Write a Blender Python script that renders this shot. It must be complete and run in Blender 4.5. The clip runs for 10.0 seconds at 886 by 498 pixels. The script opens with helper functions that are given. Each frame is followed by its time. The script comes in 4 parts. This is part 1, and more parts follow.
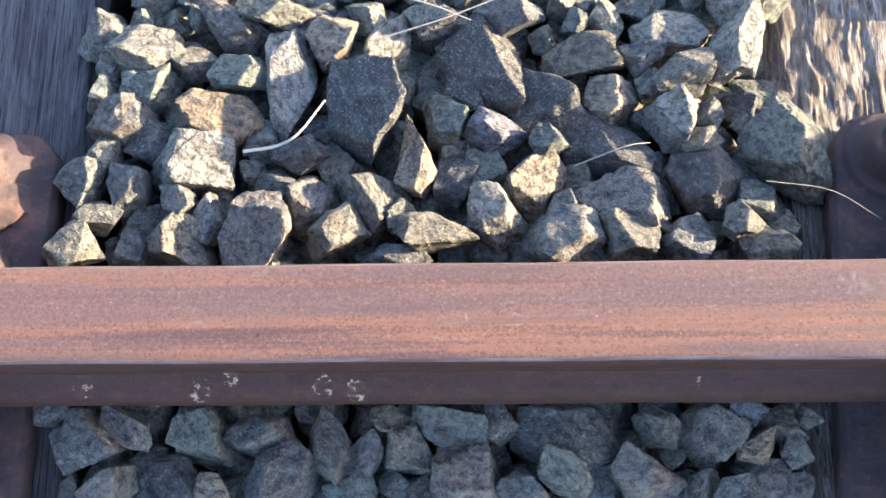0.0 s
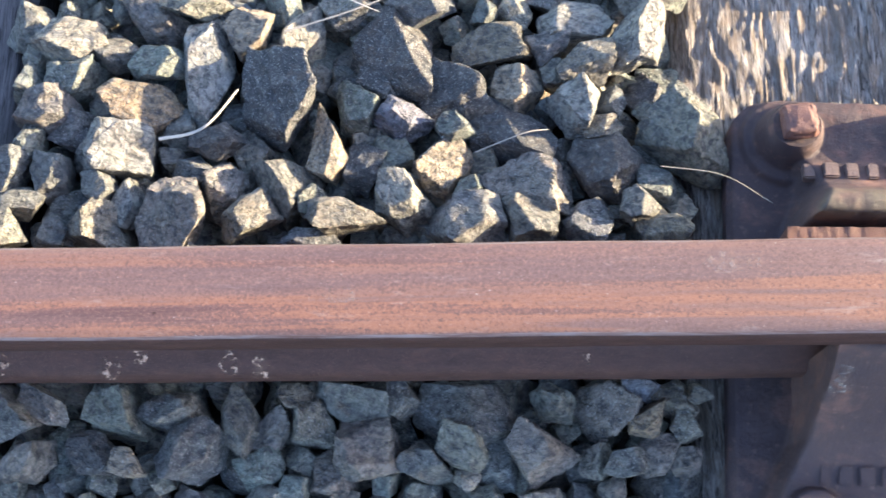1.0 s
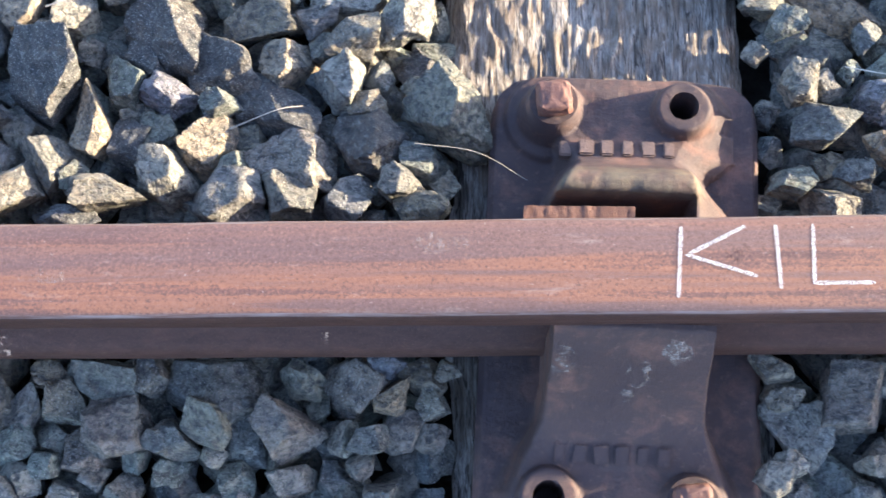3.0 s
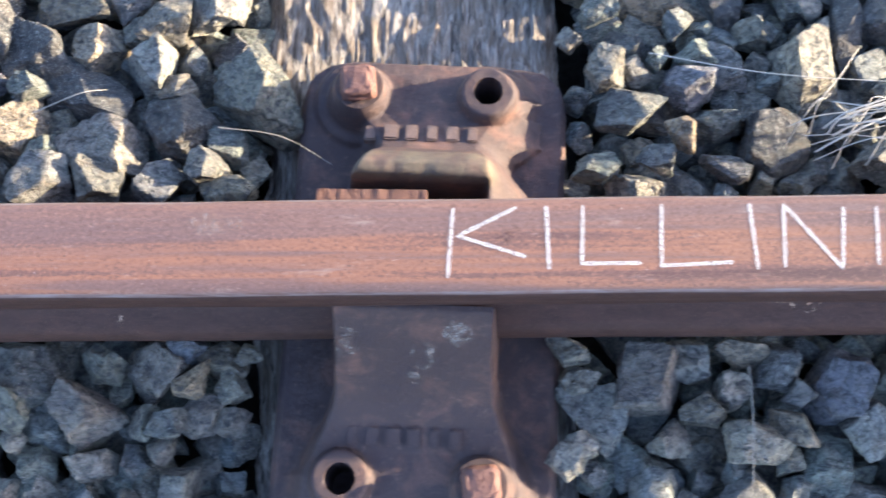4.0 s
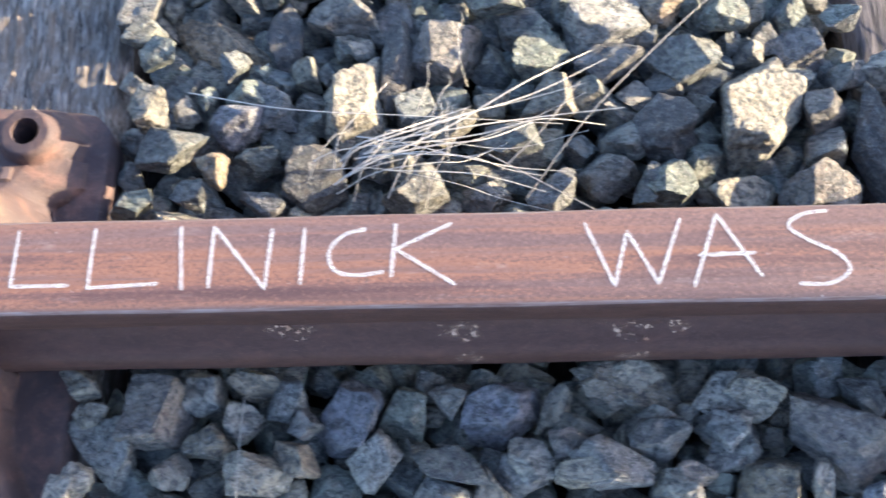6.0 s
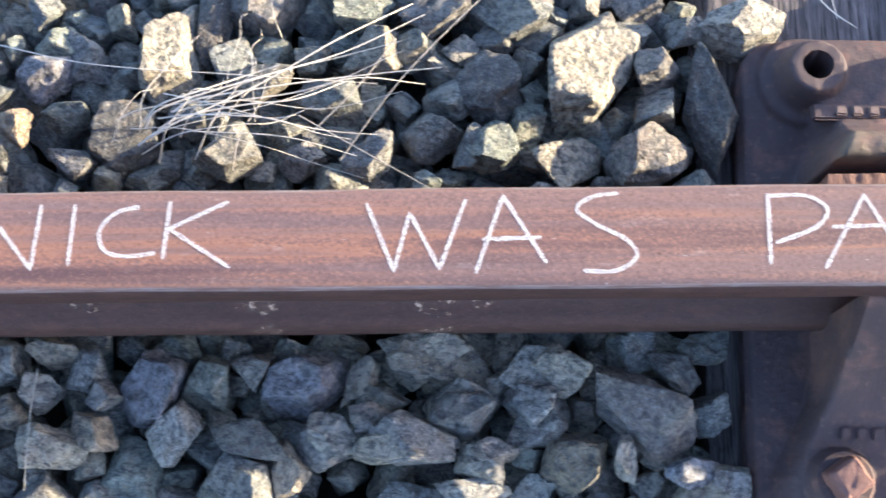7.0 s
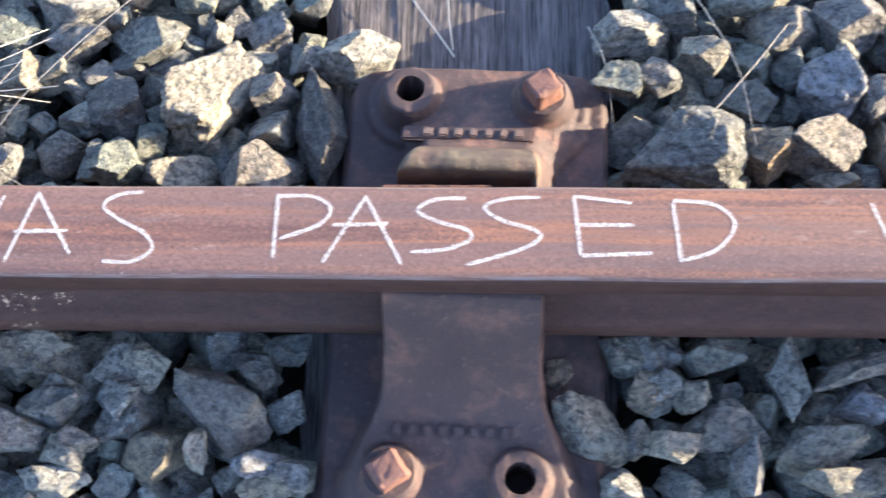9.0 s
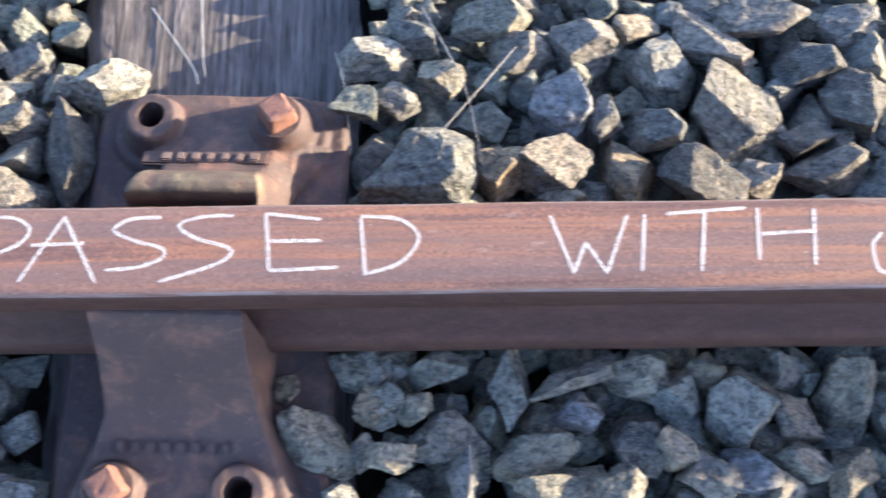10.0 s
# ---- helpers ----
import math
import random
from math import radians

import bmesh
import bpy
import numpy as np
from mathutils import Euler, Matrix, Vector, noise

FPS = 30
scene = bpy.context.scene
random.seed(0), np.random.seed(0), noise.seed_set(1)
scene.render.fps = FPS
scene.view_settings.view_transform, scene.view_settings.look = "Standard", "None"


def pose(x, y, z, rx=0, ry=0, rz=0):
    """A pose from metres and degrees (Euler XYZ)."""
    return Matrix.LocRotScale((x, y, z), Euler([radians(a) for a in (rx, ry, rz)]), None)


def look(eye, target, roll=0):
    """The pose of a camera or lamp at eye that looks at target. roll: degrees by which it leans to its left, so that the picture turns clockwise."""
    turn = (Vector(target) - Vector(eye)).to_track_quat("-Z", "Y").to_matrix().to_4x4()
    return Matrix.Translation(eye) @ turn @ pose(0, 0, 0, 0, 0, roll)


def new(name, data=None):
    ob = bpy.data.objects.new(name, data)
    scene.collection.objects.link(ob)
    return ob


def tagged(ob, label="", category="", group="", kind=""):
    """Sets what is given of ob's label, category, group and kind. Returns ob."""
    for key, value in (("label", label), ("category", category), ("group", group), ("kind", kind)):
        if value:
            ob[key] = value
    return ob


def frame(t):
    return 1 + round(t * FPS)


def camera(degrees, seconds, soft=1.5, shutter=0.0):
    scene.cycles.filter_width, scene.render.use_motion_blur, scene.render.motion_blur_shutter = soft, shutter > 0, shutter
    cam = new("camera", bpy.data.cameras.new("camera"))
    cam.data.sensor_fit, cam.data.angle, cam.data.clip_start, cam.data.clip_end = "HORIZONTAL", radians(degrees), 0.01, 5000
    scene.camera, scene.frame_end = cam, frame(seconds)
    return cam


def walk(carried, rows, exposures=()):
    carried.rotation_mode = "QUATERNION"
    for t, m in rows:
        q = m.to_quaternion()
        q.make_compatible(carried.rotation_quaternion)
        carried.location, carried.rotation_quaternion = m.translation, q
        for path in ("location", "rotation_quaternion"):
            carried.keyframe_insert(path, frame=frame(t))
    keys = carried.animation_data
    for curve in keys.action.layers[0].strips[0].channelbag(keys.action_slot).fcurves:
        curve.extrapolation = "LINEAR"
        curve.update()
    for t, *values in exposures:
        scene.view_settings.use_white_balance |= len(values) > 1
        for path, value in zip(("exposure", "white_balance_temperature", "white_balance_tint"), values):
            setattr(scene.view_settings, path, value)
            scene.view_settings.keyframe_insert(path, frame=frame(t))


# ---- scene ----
cam = camera(40.0, 10.0, shutter=0.35)
PATH = [
    (0, (-0.404, -0.206, 0.963), (-0.486, 0.405, -0.939), -7.9),
    (0.5, (-0.373, -0.216, 0.985), (-0.461, 0.39, -0.919), -9.0),
    (1, (-0.32, -0.224, 0.992), (-0.415, 0.375, -0.914), -9.3),
    (1.5, (-0.256, -0.234, 0.99), (-0.355, 0.371, -0.914), -8.9),
    (2, (-0.19, -0.269, 0.975), (-0.302, 0.401, -0.906), -9.0),
    (3.3, (-0.101, -0.197, 0.986), (-0.173, 0.303, -0.949), -8.9),
    (3.5, (-0.08, -0.196, 0.981), (-0.126, 0.297, -0.957), -6.3),
    (4, (0.011, -0.222, 0.979), (-0.033, 0.313, -0.948), -5.1),
    (4.5, (0.118, -0.246, 0.98), (0.04, 0.361, -0.924), -7.3),
    (5, (0.235, -0.274, 0.975), (0.117, 0.421, -0.897), -9.1),
    (5.5, (0.332, -0.292, 0.971), (0.208, 0.439, -0.887), -10.0),
    (6, (0.413, -0.274, 0.956), (0.329, 0.413, -0.921), -7.8),
    (6.2, (0.431, -0.253, 0.959), (0.384, 0.385, -0.936), -4.9),
    (7.3, (0.587, -0.201, 0.935), (0.536, 0.294, -1.002), -6.0),
    (7.5, (0.615, -0.205, 0.943), (0.573, 0.29, -0.994), -4.7),
    (8, (0.715, -0.227, 0.951), (0.644, 0.305, -0.976), -6.9),
    (8.5, (0.786, -0.256, 0.954), (0.717, 0.336, -0.955), -5.9),
    (9, (0.886, -0.274, 0.972), (0.789, 0.359, -0.923), -7.9),
    (9.5, (0.996, -0.295, 0.987), (0.879, 0.383, -0.891), -9.3),
    (10, (1.078, -0.296, 0.984), (1.035, 0.398, -0.892), -4.0),
]
walk(cam, [(t, look(eye, target, roll)) for t, eye, target, roll in PATH], [(0, 2.50, 5760, 21), (2.0, 2.50, 5560, 21), (10, 2.50, 5560, 21)])

# ---- world and sun ----
SUN_ELEVATION, SUN_AZIMUTH = 10.8, 8.5   # degrees; the azimuth runs from +x towards +y
world = bpy.data.worlds.new("world")
scene.world = world
world.use_nodes = True
sky = world.node_tree.nodes.new("ShaderNodeTexSky")
sky.sky_type, sky.sun_disc = "NISHITA", False
sky.sun_elevation, sky.sun_rotation = radians(SUN_ELEVATION), radians(90 - SUN_AZIMUTH)
world.node_tree.links.new(sky.outputs[0], world.node_tree.nodes["Background"].inputs[0])
world.node_tree.nodes["Background"].inputs[1].default_value = 0.15
lamp = bpy.data.lights.new("sun", "SUN")
lamp.energy, lamp.angle, lamp.color = 5.0, radians(0.5), (1.0, 0.81, 0.45)
sun = new("sun", lamp)
toward = Vector((math.cos(radians(SUN_ELEVATION)) * math.cos(radians(SUN_AZIMUTH)),
                 math.cos(radians(SUN_ELEVATION)) * math.sin(radians(SUN_AZIMUTH)), math.sin(radians(SUN_ELEVATION))))
sun.matrix_world = look(toward * 20, (0, 0, 0))

R = 0.19  # height of the rail's running surface over the sleepers


# ---- materials ----
class Nodes:
    """A small builder for node materials."""

    def __init__(self, name, rough=0.8, metal=0.0, spec=0.5):
        self.mat = bpy.data.materials.new(name)
        self.mat.use_nodes = True
        self.tree = self.mat.node_tree
        self.bsdf = self.tree.nodes["Principled BSDF"]
        self.bsdf.inputs["Roughness"].default_value = rough
        self.bsdf.inputs["Metallic"].default_value = metal
        self.bsdf.inputs["Specular IOR Level"].default_value = spec
        self.coord = self.tree.nodes.new("ShaderNodeTexCoord").outputs["Object"]

    def link(self, a, b):
        self.tree.links.new(a, b)

    def put(self, value, socket):
        if isinstance(value, bpy.types.NodeSocket):
            self.link(value, socket)
        else:
            socket.default_value = value

    def scaled(self, x, y, z, offset=None):
        n = self.tree.nodes.new("ShaderNodeMapping")
        n.inputs["Scale"].default_value = (x, y, z)
        self.link(self.coord, n.inputs["Vector"])
        if offset is not None:
            self.link(offset, n.inputs["Location"])
        return n.outputs[0]

    def noise(self, vector, scale, detail=4, rough=0.6, distort=0.0):
        n = self.tree.nodes.new("ShaderNodeTexNoise")
        n.inputs["Scale"].default_value, n.inputs["Detail"].default_value = scale, detail
        n.inputs["Roughness"].default_value, n.inputs["Distortion"].default_value = rough, distort
        self.link(vector, n.inputs["Vector"])
        return n.outputs["Fac"]

    def cells(self, vector, scale):
        n = self.tree.nodes.new("ShaderNodeTexVoronoi")
        n.inputs["Scale"].default_value = scale
        self.link(vector, n.inputs["Vector"])
        return n.outputs["Distance"]

    def ramp(self, fac, *stops):
        n = self.tree.nodes.new("ShaderNodeValToRGB")
        e = n.color_ramp.elements
        while len(e) < len(stops):
            e.new(0.5)
        for k, (at, colour) in zip(e, stops):
            k.position = at
            k.color = (*colour, 1) if isinstance(colour, tuple) else (colour, colour, colour, 1)
        self.link(fac, n.inputs[0])
        return n.outputs[0]

    def mix(self, fac, a, b, how="MIX"):
        n = self.tree.nodes.new("ShaderNodeMix")
        n.data_type, n.blend_type = "RGBA", how
        self.put(fac, n.inputs[0])
        for value, socket in ((a, n.inputs[6]), (b, n.inputs[7])):
            self.put((*value, 1) if isinstance(value, tuple) else value, socket)
        return n.outputs[2]

    def math(self, how, a, b):
        n = self.tree.nodes.new("ShaderNodeMath")
        n.operation = how
        self.put(a, n.inputs[0])
        self.put(b, n.inputs[1])
        return n.outputs[0]

    def colour(self, value):
        self.put((*value, 1) if isinstance(value, tuple) else value, self.bsdf.inputs["Base Color"])

    def rough(self, value):
        self.put(value, self.bsdf.inputs["Roughness"])

    def bump(self, height, strength, distance, under=None):
        n = self.tree.nodes.new("ShaderNodeBump")
        n.inputs["Strength"].default_value, n.inputs["Distance"].default_value = strength, distance
        self.link(height, n.inputs["Height"])
        if under is not None:
            self.link(under, n.inputs["Normal"])
        self.link(n.outputs[0], self.bsdf.inputs["Normal"])
        return n.outputs[0]

    def random(self, island=False):
        if island:
            return self.tree.nodes.new("ShaderNodeNewGeometry").outputs["Random Per Island"]
        return self.tree.nodes.new("ShaderNodeObjectInfo").outputs["Random"]


def stone_material(name, tones, island=False, speck=0.75, lichen=0.3):
    m = Nodes(name, rough=0.85, spec=0.3)
    rnd = m.random(island)
    shift = m.math("MULTIPLY", rnd, 37.0)
    v = m.scaled(1, 1, 1, shift)
    n = len(tones)
    base = m.ramp(rnd, *[((i + 0.5) / n, c) for i, c in enumerate(tones)])
    other = m.ramp(m.math("FRACT", m.math("MULTIPLY", rnd, 7.31), 0.0), (0.1, 0.25), (0.9, 1.0))  # how speckled this stone is
    blotch = m.noise(v, 38, 5, 0.65, 0.6)
    base = m.mix(m.ramp(blotch, (0.42, 0.0), (0.7, lichen)), base, (0.34, 0.32, 0.22))
    brown = m.noise(v, 62, 4, 0.6, 0.8)
    base = m.mix(m.ramp(brown, (0.50, 0.0), (0.66, 0.5)), base, (0.150, 0.112, 0.078))
    vein = m.noise(m.scaled(1, 1.6, 1.2, shift), 80, 5, 0.65, 1.4)
    base = m.mix(m.ramp(vein, (0.47, 0.0), (0.60, 0.65)), base, (0.066, 0.070, 0.072))
    mid = m.noise(v, 150, 5, 0.68, 0.4)
    base = m.mix(m.ramp(mid, (0.36, 0.8), (0.50, 0.0)), base, (0.042, 0.044, 0.047))
    base = m.mix(m.ramp(mid, (0.55, 0.0), (0.72, 0.55)), base, (0.36, 0.35, 0.32))
    grain = m.noise(v, 560, 3, 0.75)
    base = m.mix(m.math("MULTIPLY", m.ramp(grain, (0.56, 0.0), (0.70, speck)), other), base, (0.55, 0.54, 0.50))
    pits = m.noise(v, 420, 3, 0.7)
    base = m.mix(m.math("MULTIPLY", m.ramp(pits, (0.30, 0.6), (0.42, 0.0)), other), base, (0.03, 0.03, 0.032))
    m.colour(base)
    low = m.bump(blotch, 0.8, 0.008)
    fine = m.bump(mid, 1.0, 0.0060, low)
    m.bump(pits, 0.4, 0.0009, fine)
    return m.mat


STONE = stone_material("greywacke", [(0.146, 0.149, 0.145), (0.224, 0.198, 0.154), (0.167, 0.188, 0.154), (0.112, 0.109, 0.117), (0.247, 0.207, 0.172),
                                     (0.180, 0.178, 0.180), (0.201, 0.168, 0.117)])
PALE = stone_material("pale_stone", [(0.284, 0.277, 0.255), (0.324, 0.286, 0.221)], lichen=0.4)
TAN = stone_material("tan_stone", [(0.347, 0.272, 0.190), (0.311, 0.218, 0.130)])
DARK = stone_material("dark_stone", [(0.081, 0.082, 0.085), (0.104, 0.093, 0.085)], lichen=0.05)
BLUISH = stone_material("bluish_stone", [(0.196, 0.207, 0.234), (0.190, 0.174, 0.200)], lichen=0.1)
RUBBLE = stone_material("rubble", [(0.166, 0.182, 0.180), (0.250, 0.234, 0.180), (0.180, 0.209, 0.180), (0.125, 0.131, 0.132), (0.277, 0.248, 0.205)], island=True)


def rail_material(name, worn):
    m = Nodes(name, rough=0.6, spec=0.4 if worn else 0.2)
    patch = m.noise(m.scaled(1, 1.1, 1.1), 420, 5, 0.75, 0.2)
    streak = m.noise(m.scaled(1.0, 27, 27), 3.0, 4, 0.55, 0.2)
    streak = m.math("ADD", streak, m.math("MULTIPLY", m.math("SUBTRACT", patch, 0.5), 0.35))
    flecks = m.noise(m.scaled(1, 1.3, 1.3), 260, 4, 0.7)
    wide = m.noise(m.scaled(0.5, 20, 20), 3.0, 3, 0.5)
    fine = m.noise(m.scaled(1, 1, 1), 900, 4, 0.7)
    mottle = m.noise(m.scaled(1, 2.4, 2.4), 55, 5, 0.65, 0.5)
    if worn:
        base = m.ramp(streak, (0.32, (0.070, 0.036, 0.034)), (0.44, (0.132, 0.068, 0.055)), (0.55, (0.235, 0.108, 0.062)), (0.68, (0.135, 0.080, 0.070)))
        base = m.mix(m.ramp(wide, (0.46, 0.0), (0.60, 0.7)), base, (0.125, 0.082, 0.080))
        base = m.mix(m.ramp(m.noise(m.scaled(1, 4, 4), 22, 6, 0.7), (0.6, 0.0), (0.75, 0.4)), base, (0.36, 0.30, 0.27))
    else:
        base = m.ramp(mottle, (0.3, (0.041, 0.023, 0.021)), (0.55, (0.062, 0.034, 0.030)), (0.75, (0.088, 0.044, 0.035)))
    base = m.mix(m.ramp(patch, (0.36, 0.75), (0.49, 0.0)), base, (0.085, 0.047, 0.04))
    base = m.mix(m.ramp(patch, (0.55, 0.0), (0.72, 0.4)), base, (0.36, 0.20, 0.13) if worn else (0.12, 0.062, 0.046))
    base = m.mix(m.ramp(fine, (0.5, 0.0), (0.75, 0.5)), base, (0.10, 0.05, 0.035))
    base = m.mix(m.ramp(m.noise(m.scaled(1, 1, 1), 1500, 2, 0.6), (0.62, 0.0), (0.75, 0.3)), base, (0.48, 0.33, 0.25))
    if worn:
        base = m.mix(m.ramp(flecks, (0.67, 0.0), (0.73, 0.6)), base, (0.42, 0.36, 0.33))
    m.colour(base)
    m.rough(m.ramp(wide, (0.3, 0.5), (0.7, 0.72)))
    low = m.bump(streak, 0.18, 0.0008)
    m.bump(fine, 0.4, 0.0004, low)
    return m.mat


RAIL_TOP = rail_material("rusty_running_surface", True)
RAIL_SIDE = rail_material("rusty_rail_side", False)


def corner_material():
    m = Nodes("worn_rail_corner", rough=0.65, metal=0.15)
    streak = m.noise(m.scaled(5, 60, 60), 5.0, 6, 0.75)
    m.colour(m.ramp(streak, (0.38, (0.12, 0.068, 0.056)), (0.66, (0.20, 0.165, 0.16))))
    m.rough(m.ramp(streak, (0.40, 0.80), (0.62, 0.45)))
    return m.mat


RAIL_CORNER = corner_material()


def cast_material(name, tint, orange, lip=False):
    m = Nodes(name, rough=0.7, spec=0.22)
    v = m.scaled(1, 1, 1)
    blotch = m.noise(v, 26, 6, 0.65, 0.4)
    fine = m.noise(v, 700, 4, 0.7)
    base = m.ramp(blotch, (0.3, (tint[0] * 0.75, tint[1] * 0.8, tint[2] * 0.9)), (0.52, tint), (0.72, orange))
    base = m.mix(m.ramp(fine, (0.45, 0.0), (0.75, 0.45)), base, (0.075, 0.045, 0.036))
    base = m.mix(m.ramp(m.noise(v, 120, 5, 0.7), (0.58, 0.0), (0.7, 0.35)), base, (0.24, 0.15, 0.11))
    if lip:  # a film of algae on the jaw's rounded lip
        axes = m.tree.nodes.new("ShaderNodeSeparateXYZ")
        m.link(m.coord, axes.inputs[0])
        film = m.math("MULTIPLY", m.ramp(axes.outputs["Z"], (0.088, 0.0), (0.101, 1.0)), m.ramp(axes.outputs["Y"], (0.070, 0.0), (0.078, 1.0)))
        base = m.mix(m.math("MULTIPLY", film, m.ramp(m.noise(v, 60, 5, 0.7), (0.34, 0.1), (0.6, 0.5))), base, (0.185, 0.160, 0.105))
    m.colour(base)
    m.rough(m.ramp(blotch, (0.3, 0.52), (0.7, 0.75)))
    low = m.bump(m.noise(v, 120, 6, 0.65), 0.55, 0.0026)
    m.bump(fine, 0.55, 0.0008, low)
    return m.mat


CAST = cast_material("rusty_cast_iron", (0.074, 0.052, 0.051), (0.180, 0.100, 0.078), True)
BOLT_RUST = cast_material("flaking_rust", (0.17, 0.088, 0.07), (0.24, 0.115, 0.08))
# cast iron in a lighter tone, for marks that catch the sun
MARK_LIT_RUST = cast_material("sunlit_cast_mark_rust", (0.15, 0.105, 0.09), (0.22, 0.14, 0.105))
KEY_RUST = cast_material("key_rust", (0.145, 0.076, 0.058), (0.18, 0.092, 0.064))


def timber_material(name, dark, mid, light, rough_scale):
    m = Nodes(name, rough=0.85, spec=0.25)
    shift = m.math("MULTIPLY", m.random(), 11.0)
    fibre = m.noise(m.scaled(60, 2.2 if rough_scale < 1 else 6.0, 20, shift), 4.0, 7, 0.65, 0.6 if rough_scale < 1 else 1.3)
    broad = m.noise(m.scaled(13, 4.5, 9, shift), 2.4, 6, 0.65, 0.8)
    base = m.ramp(fibre, (0.33, dark), (0.5, mid), (0.66, light))
    base = m.mix(m.ramp(broad, (0.52, 0.0), (0.68, 0.7)), base, light)
    base = m.mix(m.ramp(broad, (0.32, 0.7), (0.46, 0.0)), base, dark)
    base = m.mix(m.ramp(m.noise(m.scaled(140 if rough_scale < 1 else 70, 3.0 if rough_scale < 1 else 7, 60, shift), 5.0, 3, 0.6, 0.3 if rough_scale < 1 else 0.9), (0.36, 0.92), (0.49, 0.0)), base, (0.018, 0.016, 0.016))
    pits = m.noise(m.scaled(2.3, 0.5, 1, shift), 60, 7, 0.75, 0.3)
    base = m.mix(m.ramp(pits, (0.34, min(0.9, 0.5 * rough_scale)), (0.5, 0.0)), base, dark)
    base = m.mix(m.ramp(pits, (0.54, 0.0), (0.68, 0.35 * rough_scale)), base, light)
    if rough_scale > 1:
        base = m.mix(m.ramp(m.noise(m.scaled(9, 5, 5, shift), 5.0, 5, 0.65, 1.0), (0.44, 0.0), (0.60, 0.65)), base, (0.165, 0.120, 0.085))
    m.colour(base)
    low = m.bump(pits, 0.5, 0.003 * rough_scale)
    m.bump(fibre, 0.8, 0.003 * rough_scale, low)
    return m.mat


WOOD_OLD = timber_material("weathered_timber", (0.07, 0.058, 0.05), (0.27, 0.235, 0.205), (0.42, 0.38, 0.335), 1.5)
WOOD_DARK = timber_material("creosoted_timber", (0.05, 0.045, 0.045), (0.115, 0.10, 0.10), (0.18, 0.155, 0.15), 0.5)


def chalk_material():
    m = Nodes("chalk", rough=0.95, spec=0.1)
    v = m.scaled(1, 1, 1)
    grain = m.noise(v, 900, 3, 0.7)
    m.colour(m.ramp(grain, (0.3, (0.42, 0.38, 0.36)), (0.56, (0.68, 0.66, 0.64))))
    thin = m.noise(m.scaled(1, 1, 1), 1300, 4, 0.75)
    m.put(m.ramp(thin, (0.38, 0.1), (0.60, 0.88)), m.bsdf.inputs["Alpha"])
    m.bump(grain, 0.5, 0.0004)
    return m.mat


CHALK = chalk_material()


def straw_material(name, a, b):
    m = Nodes(name, rough=0.6, spec=0.4)
    m.colour(m.mix(m.noise(m.scaled(1, 1, 1), 90, 3), a, b))
    m.bump(m.noise(m.scaled(1, 1, 1), 500, 2), 0.3, 0.0003)
    return m.mat


STRAW = straw_material("dry_straw", (0.42, 0.37, 0.30), (0.58, 0.54, 0.47))
STRAW_GREY = straw_material("grey_straw", (0.26, 0.23, 0.19), (0.42, 0.38, 0.32))


def scab_material():
    m = Nodes("pale_crust", rough=0.9, spec=0.2)
    v = m.scaled(1, 1, 1)
    m.colour(m.ramp(m.noise(v, 300, 4, 0.7), (0.35, (0.17, 0.09, 0.065)), (0.60, (0.50, 0.36, 0.28))))
    m.put(m.ramp(m.noise(v, 170, 5, 0.75), (0.50, 0.0), (0.60, 0.9)), m.bsdf.inputs["Alpha"])
    return m.mat


SCAB = scab_material()


def smudge_material(name, colour, cover, size=260):
    m = Nodes(name, rough=0.8, spec=0.2)
    v = m.scaled(1, 1, 1)
    m.colour(colour)
    m.put(m.ramp(m.noise(v, size, 5, 0.75), (0.47, 0.0), (0.63, cover)), m.bsdf.inputs["Alpha"])
    return m.mat


SPLASH = smudge_material("dried_splash", (0.25, 0.215, 0.195), 0.9, 120)


def ground_material():
    m = Nodes("trackbed_soil", rough=0.95, spec=0.1)
    v = m.scaled(1, 1, 1)
    m.colour(m.ramp(m.noise(v, 45, 8, 0.7), (0.35, (0.025, 0.023, 0.021)), (0.6, (0.06, 0.056, 0.05)), (0.75, (0.10, 0.097, 0.09))))
    m.bump(m.cells(v, 40), 0.8, 0.02)
    return m.mat


# ---- building helpers ----
def link_mesh(name, verts, faces, material, smooth=None, parent=None):
    me = bpy.data.meshes.new(name)
    me.from_pydata([tuple(map(float, v)) for v in verts], [], faces)
    me.materials.append(material)
    if smooth is not None:
        me.polygons.foreach_set("use_smooth", [True] * len(me.polygons))
        me.set_sharp_from_angle(angle=radians(smooth))
    me.update()
    ob = new(name, me)
    ob.parent = parent
    return ob


def part(name, bm, material, parent=None, label="", smooth=None):
    me = bpy.data.meshes.new(name)
    bm.to_mesh(me)
    bm.free()
    me.materials.append(material)
    if smooth is not None:
        me.polygons.foreach_set("use_smooth", [True] * len(me.polygons))
        me.set_sharp_from_angle(angle=radians(smooth))
    ob = new(name, me)
    ob.parent = parent
    return tagged(ob, label)


def smoothstep(a, b, x):
    t = np.clip((x - a) / (b - a), 0, 1)
    return t * t * (3 - 2 * t)


